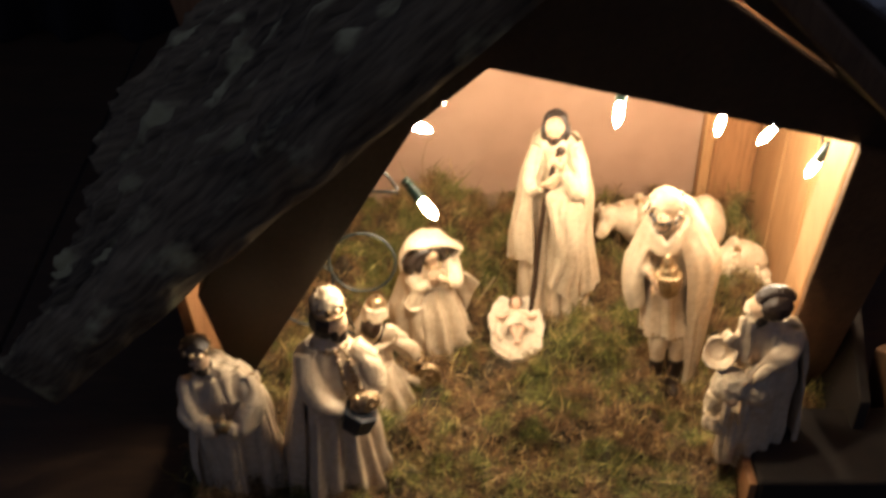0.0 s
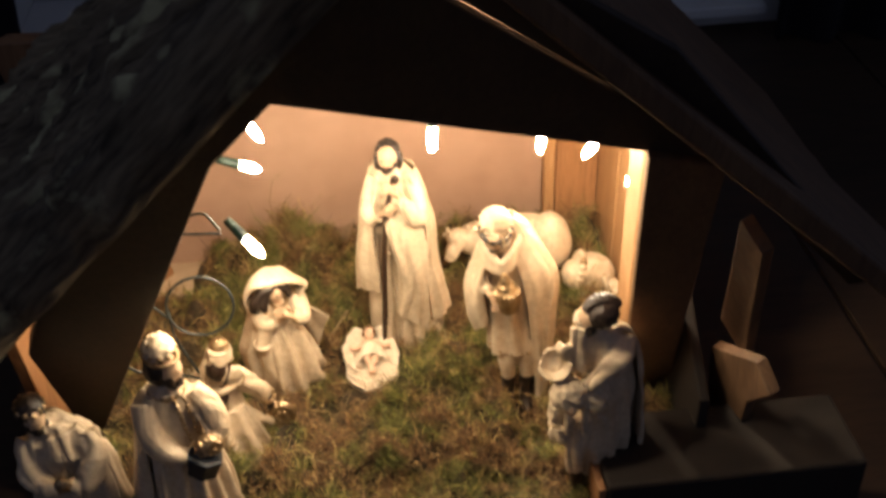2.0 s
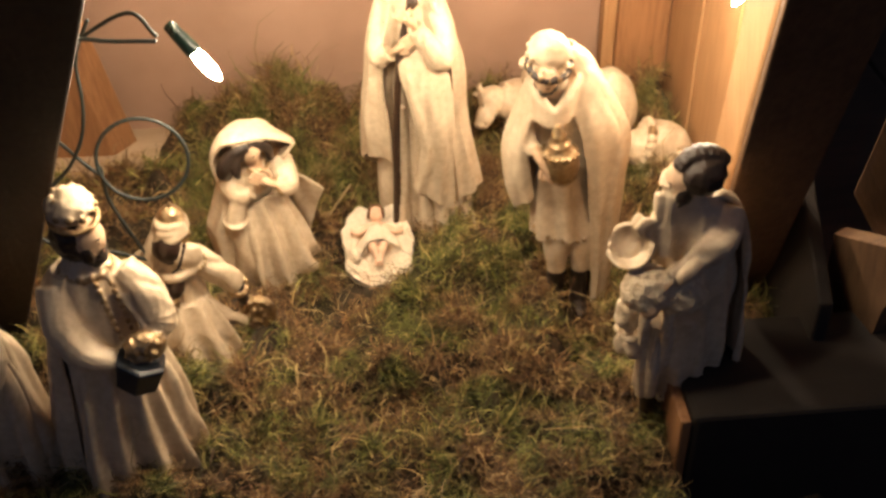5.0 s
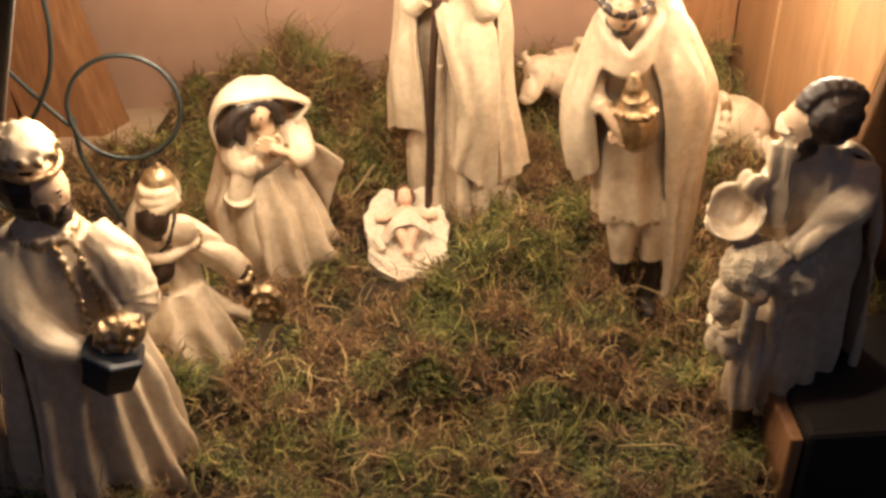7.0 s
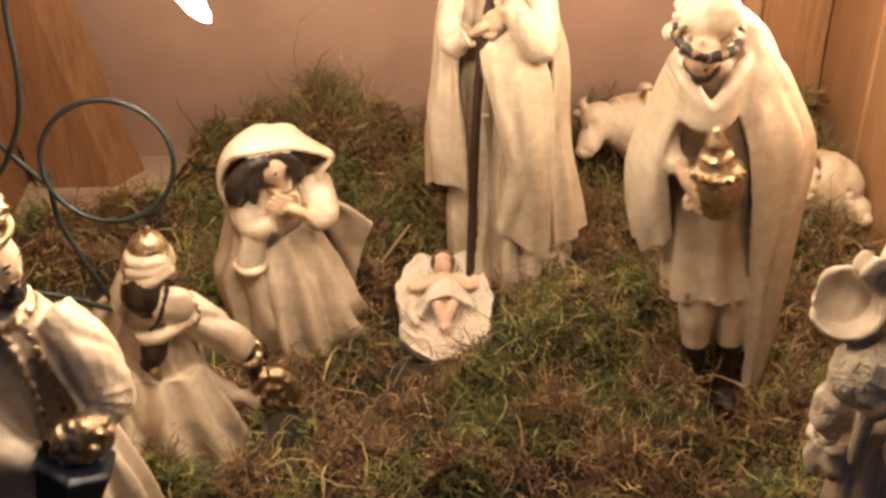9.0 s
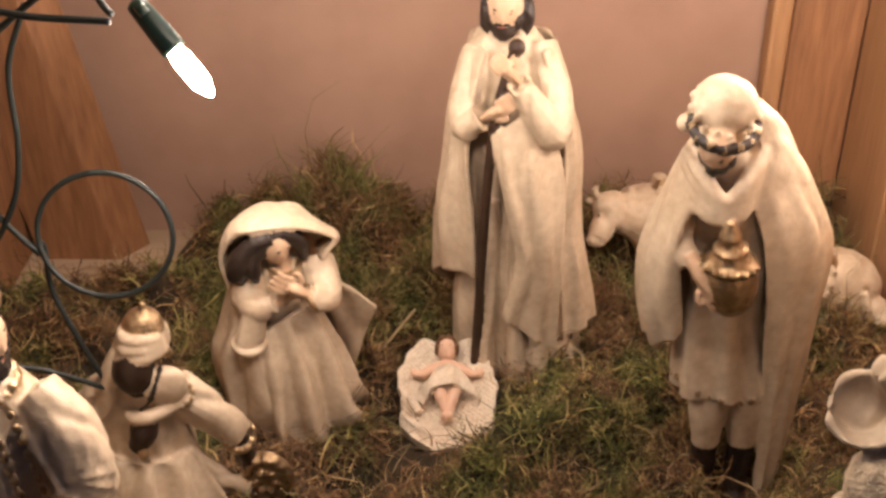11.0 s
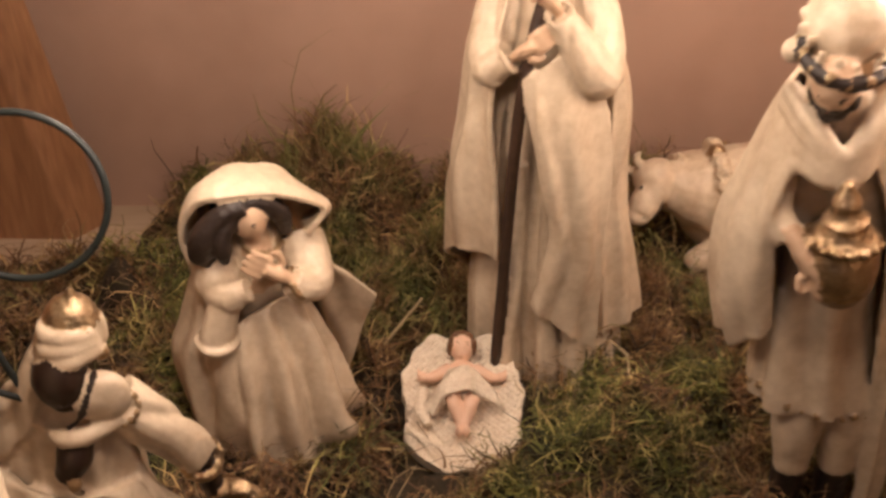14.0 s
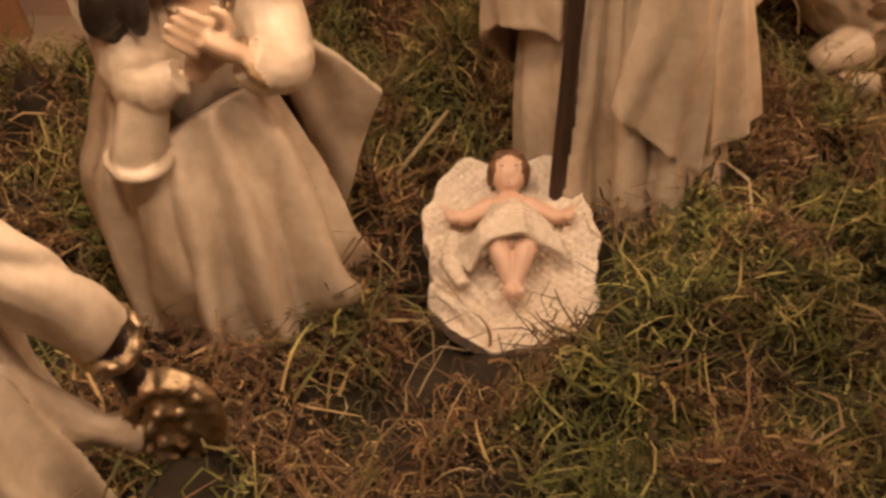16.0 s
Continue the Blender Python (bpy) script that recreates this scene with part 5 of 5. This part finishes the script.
sheet(bm, [(3.6, -12.5, -15.2, 1.0, 1.1, 0.8, -100, 60), (6.5, -12.5, -15.3, 1.0, 1.1, 0.6, -100, 60), (9.2, -12.6, -15.4, 0.85, 0.95, 0.3, -100, 60)], 0, 4, 0.1, 0.4, 18, 24, 0.16)
palm(bm, (-11.2, -16.75, 8.8), (-10.5, -17.0, 9.0), 1, 0.48)
palm(bm, (-9.9, -16.5, 9.4), (-10.2, -17.1, 9.8), 1, 0.45)
lathe(bm, (-11.0, -16.9, 7.5), [(0.0, 0.75), (0.15, 0.95), (1.2, 1.1), (1.35, 1.15), (1.45, 0.9)], 7, 6, (6, 18, 20))
ball(bm, (-10.3, -16.75, 9.4), (0.82, 0.6, 0.72), 3, 24, 18, (0, 15, 0), 0.1, 5)
for k in range(26):
    a, e = k * 2.4, -0.6 + 1.5 * (k / 26)
    ball(bm, (-10.3 + 0.8 * math.cos(a) * math.cos(e), -16.75 - 0.6 * abs(math.sin(a)) * math.cos(e), 9.4 + 0.72 * math.sin(e)), 0.14, 3, 8, 6, wobble=0.3, freq=5)
bmesh.ops.rotate(bm, cent=Vector((-12.2, -14.3, 0)), matrix=Matrix.Rotation(radians(14), 3, "Z"), verts=bm.verts)
statue("casket_figurine", bm, (-12.2, -14.3, 0.6), "bearded crowned resin figurine holding a golden casket", group="nativity figurines", voxel=0.065, fold=0.05, soften=2)

# the hooded one at the eave
bm = bmesh.new()
robe(bm, [(0.6, -17.9, -14.5, 2.4, 2.0, 1.0), (5, -18.1, -14.4, 2.2, 1.8, 0.9), (9, -18.5, -14.4, 1.7, 1.4, 0.4), (10.4, -18.7, -14.5, 1.1, 0.9, 0.1), (11, -18.9, -14.6, 0.6, 0.6, 0.0)], 0, 9, 0.09, 1.4)
sheet(bm, [(0.6, -17.9, -14.3, 2.9, 2.2, 1.0, 40, 310), (5, -18.1, -14.3, 2.7, 2.1, 0.8, 36, 315), (8.5, -18.3, -14.4, 2.2, 1.7, 0.4, 32, 320), (10, -18.5, -14.4, 1.7, 1.3, 0.2, 30, 320), (10.9, -18.8, -14.4, 0.9, 0.9, 0.0, 30, 320)], 0, 6, 0.07, 0.3, 32, 70, 0.2, lip=0.04)
sheet(bm, [(8.9, -18.2, -14.9, 1.9, 1.3, 0.4, -20, 110), (10.6, -18.4, -14.7, 1.3, 1.0, 0.2, -20, 110)], 0, 4, 0.08, 1.3, 14, 26, 0.2, lip=0.05)
visage(bm, (-19.3, -15.0, 11.6), (0.5, -0.85, -0.3), 0.8, 1, 2)
ball(bm, (-19.5, -14.7, 12.0), (0.9, 0.9, 0.95), 2, 20, 14, wobble=0.12, freq=4)
ring(bm, (-19.4, -14.8, 12.35), 0.85, 0.16, 3, (12, 8, 0), beads=11)
tube(bm, [(-16.9, -14.7, 9.9), (-16.5, -15.6, 8.6), (-17.0, -16.4, 7.6), (-17.9, -16.8, 7.6)], [0.8, 0.85, 0.7, 0.45], 0, 14)
tube(bm, [(-19.9, -14.7, 9.9), (-20.1, -15.7, 8.4), (-19.3, -16.6, 7.6), (-18.4, -16.9, 7.7)], [0.8, 0.85, 0.7, 0.45], 0, 14)
ball(bm, (-18.1, -16.9, 8.0), (0.5, 0.4, 0.55), 3, 14, 10)
statue("hooded_figurine", bm, (-18.0, -14.5, 0.6), "robed resin figurine standing in the shade below the bark roof", group="nativity figurines", voxel=0.11)

# the ox
bm = bmesh.new()
ball(bm, (12.6, 9.6, 3.3), (3.8, 2.0, 2.7), 0, 34, 22, wobble=0.05, freq=1.2)
ball(bm, (15.0, 9.0, 3.6), (1.9, 1.8, 2.7), 0, 24, 16, wobble=0.05, freq=1.2)
tube(bm, [(11.0, 9.4, 3.8), (9.4, 9.3, 4.2), (8.2, 9.2, 4.5)], [2.1, 1.55, 1.1], 0, 20)
ball(bm, (7.75, 8.95, 4.75), (0.9, 0.85, 0.88), 0, 20, 14)
tube(bm, [(7.75, 8.8, 4.6), (7.3, 8.3, 4.1), (7.05, 7.95, 3.7)], [0.74, 0.58, 0.48], 0, 14)
ball(bm, (7.0, 7.9, 3.65), (0.48, 0.34, 0.36), 0, 12, 10)
for s in (-1, 1):
    tube(bm, [(7.75 + 0.5 * s, 9.0, 5.2), (7.75 + 0.85 * s, 9.0, 5.6), (7.75 + 0.7 * s, 8.9, 5.95)], [0.22, 0.18, 0.06], 0, 8)
    ball(bm, (7.75 + 0.95 * s, 9.2, 5.0), (0.3, 0.12, 0.2), 0, 8, 6)
    ball(bm, (7.5 + 0.45 * s, 8.25, 4.75), (0.08, 0.06, 0.08), 2, 6, 5)
    ball(bm, (6.98 + 0.2 * s, 7.6, 3.72), (0.07, 0.05, 0.06), 2, 6, 5)
ring(bm, (7.3, 8.3, 4.05), 0.62, 0.07, 4, (50, -35, 0))
ring(bm, (7.9, 9.0, 4.6), 0.9, 0.07, 4, (75, -60, 0))
for k in range(22):
    a = 2 * math.pi * k / 22
    ball(bm, (10.2 + 0.5 * math.sin(a) * -1.0 + 0.3, 9.4 + 1.8 * math.cos(a), 3.9 + 1.9 * math.sin(a)), (0.38, 0.34, 0.36), 8 if k % 6 else 3, 10, 8, wobble=0.4, freq=3)
tube(bm, [(10.6, 8.2, 2.0), (9.6, 7.9, 1.7), (9.3, 7.9, 1.4)], [0.7, 0.55, 0.45], 0, 12)
tube(bm, [(9.3, 7.9, 1.3), (10.2, 7.7, 0.95), (11.1, 7.7, 0.9)], [0.42, 0.36, 0.34], 0, 12)
tube(bm, [(13.6, 8.0, 1.6), (13.0, 7.7, 1.1), (12.2, 7.6, 0.9)], [0.8, 0.5, 0.35], 0, 12)
statue("ox_figurine", bm, (12.4, 9.4, 0.5), "cream resin ox lying down, with bridle and flower garland", "animal figurine", "nativity figurines", fold=0.03)

# the lying sheep
bm = bmesh.new()
ball(bm, (18.0, 6.6, 2.1), (2.0, 1.35, 1.7), 0, 30, 20, (0, 22, 0), 0.06, 2)
ball(bm, (16.6, 6.4, 2.2), (1.0, 1.1, 1.2), 0, 20, 14, wobble=0.1, freq=3)
ball(bm, (19.5, 5.8, 1.2), (0.72, 0.62, 0.66), 0, 18, 12)
ball(bm, (19.8, 5.3, 0.95), (0.38, 0.35, 0.34), 0, 12, 10)
for k in range(18):
    a = 2 * math.pi * k / 18
    ball(bm, (16.9 + 0.35 * math.sin(a), 6.5 + 1.25 * math.cos(a), 2.4 + 1.5 * math.sin(a)), (0.3, 0.28, 0.28), 8 if k % 6 else 3, 10, 8, wobble=0.4, freq=3)
    ball(bm, (19.0 - 0.2 * math.sin(a), 6.1 + 0.95 * math.cos(a), 1.6 + 0.95 * math.sin(a)), (0.24, 0.22, 0.22), 8 if k % 6 else 3, 10, 8, wobble=0.4, freq=3)
tube(bm, [(17.4, 5.4, 1.0), (16.9, 5.1, 0.7), (17.8, 5.0, 0.5)], [0.42, 0.34, 0.28], 0, 10)
statue("donkey_figurine", bm, (18.0, 6.4, 0.4), "small cream resin animal lying by the post, with garlands", "animal figurine", "nativity figurines", fold=0.03)
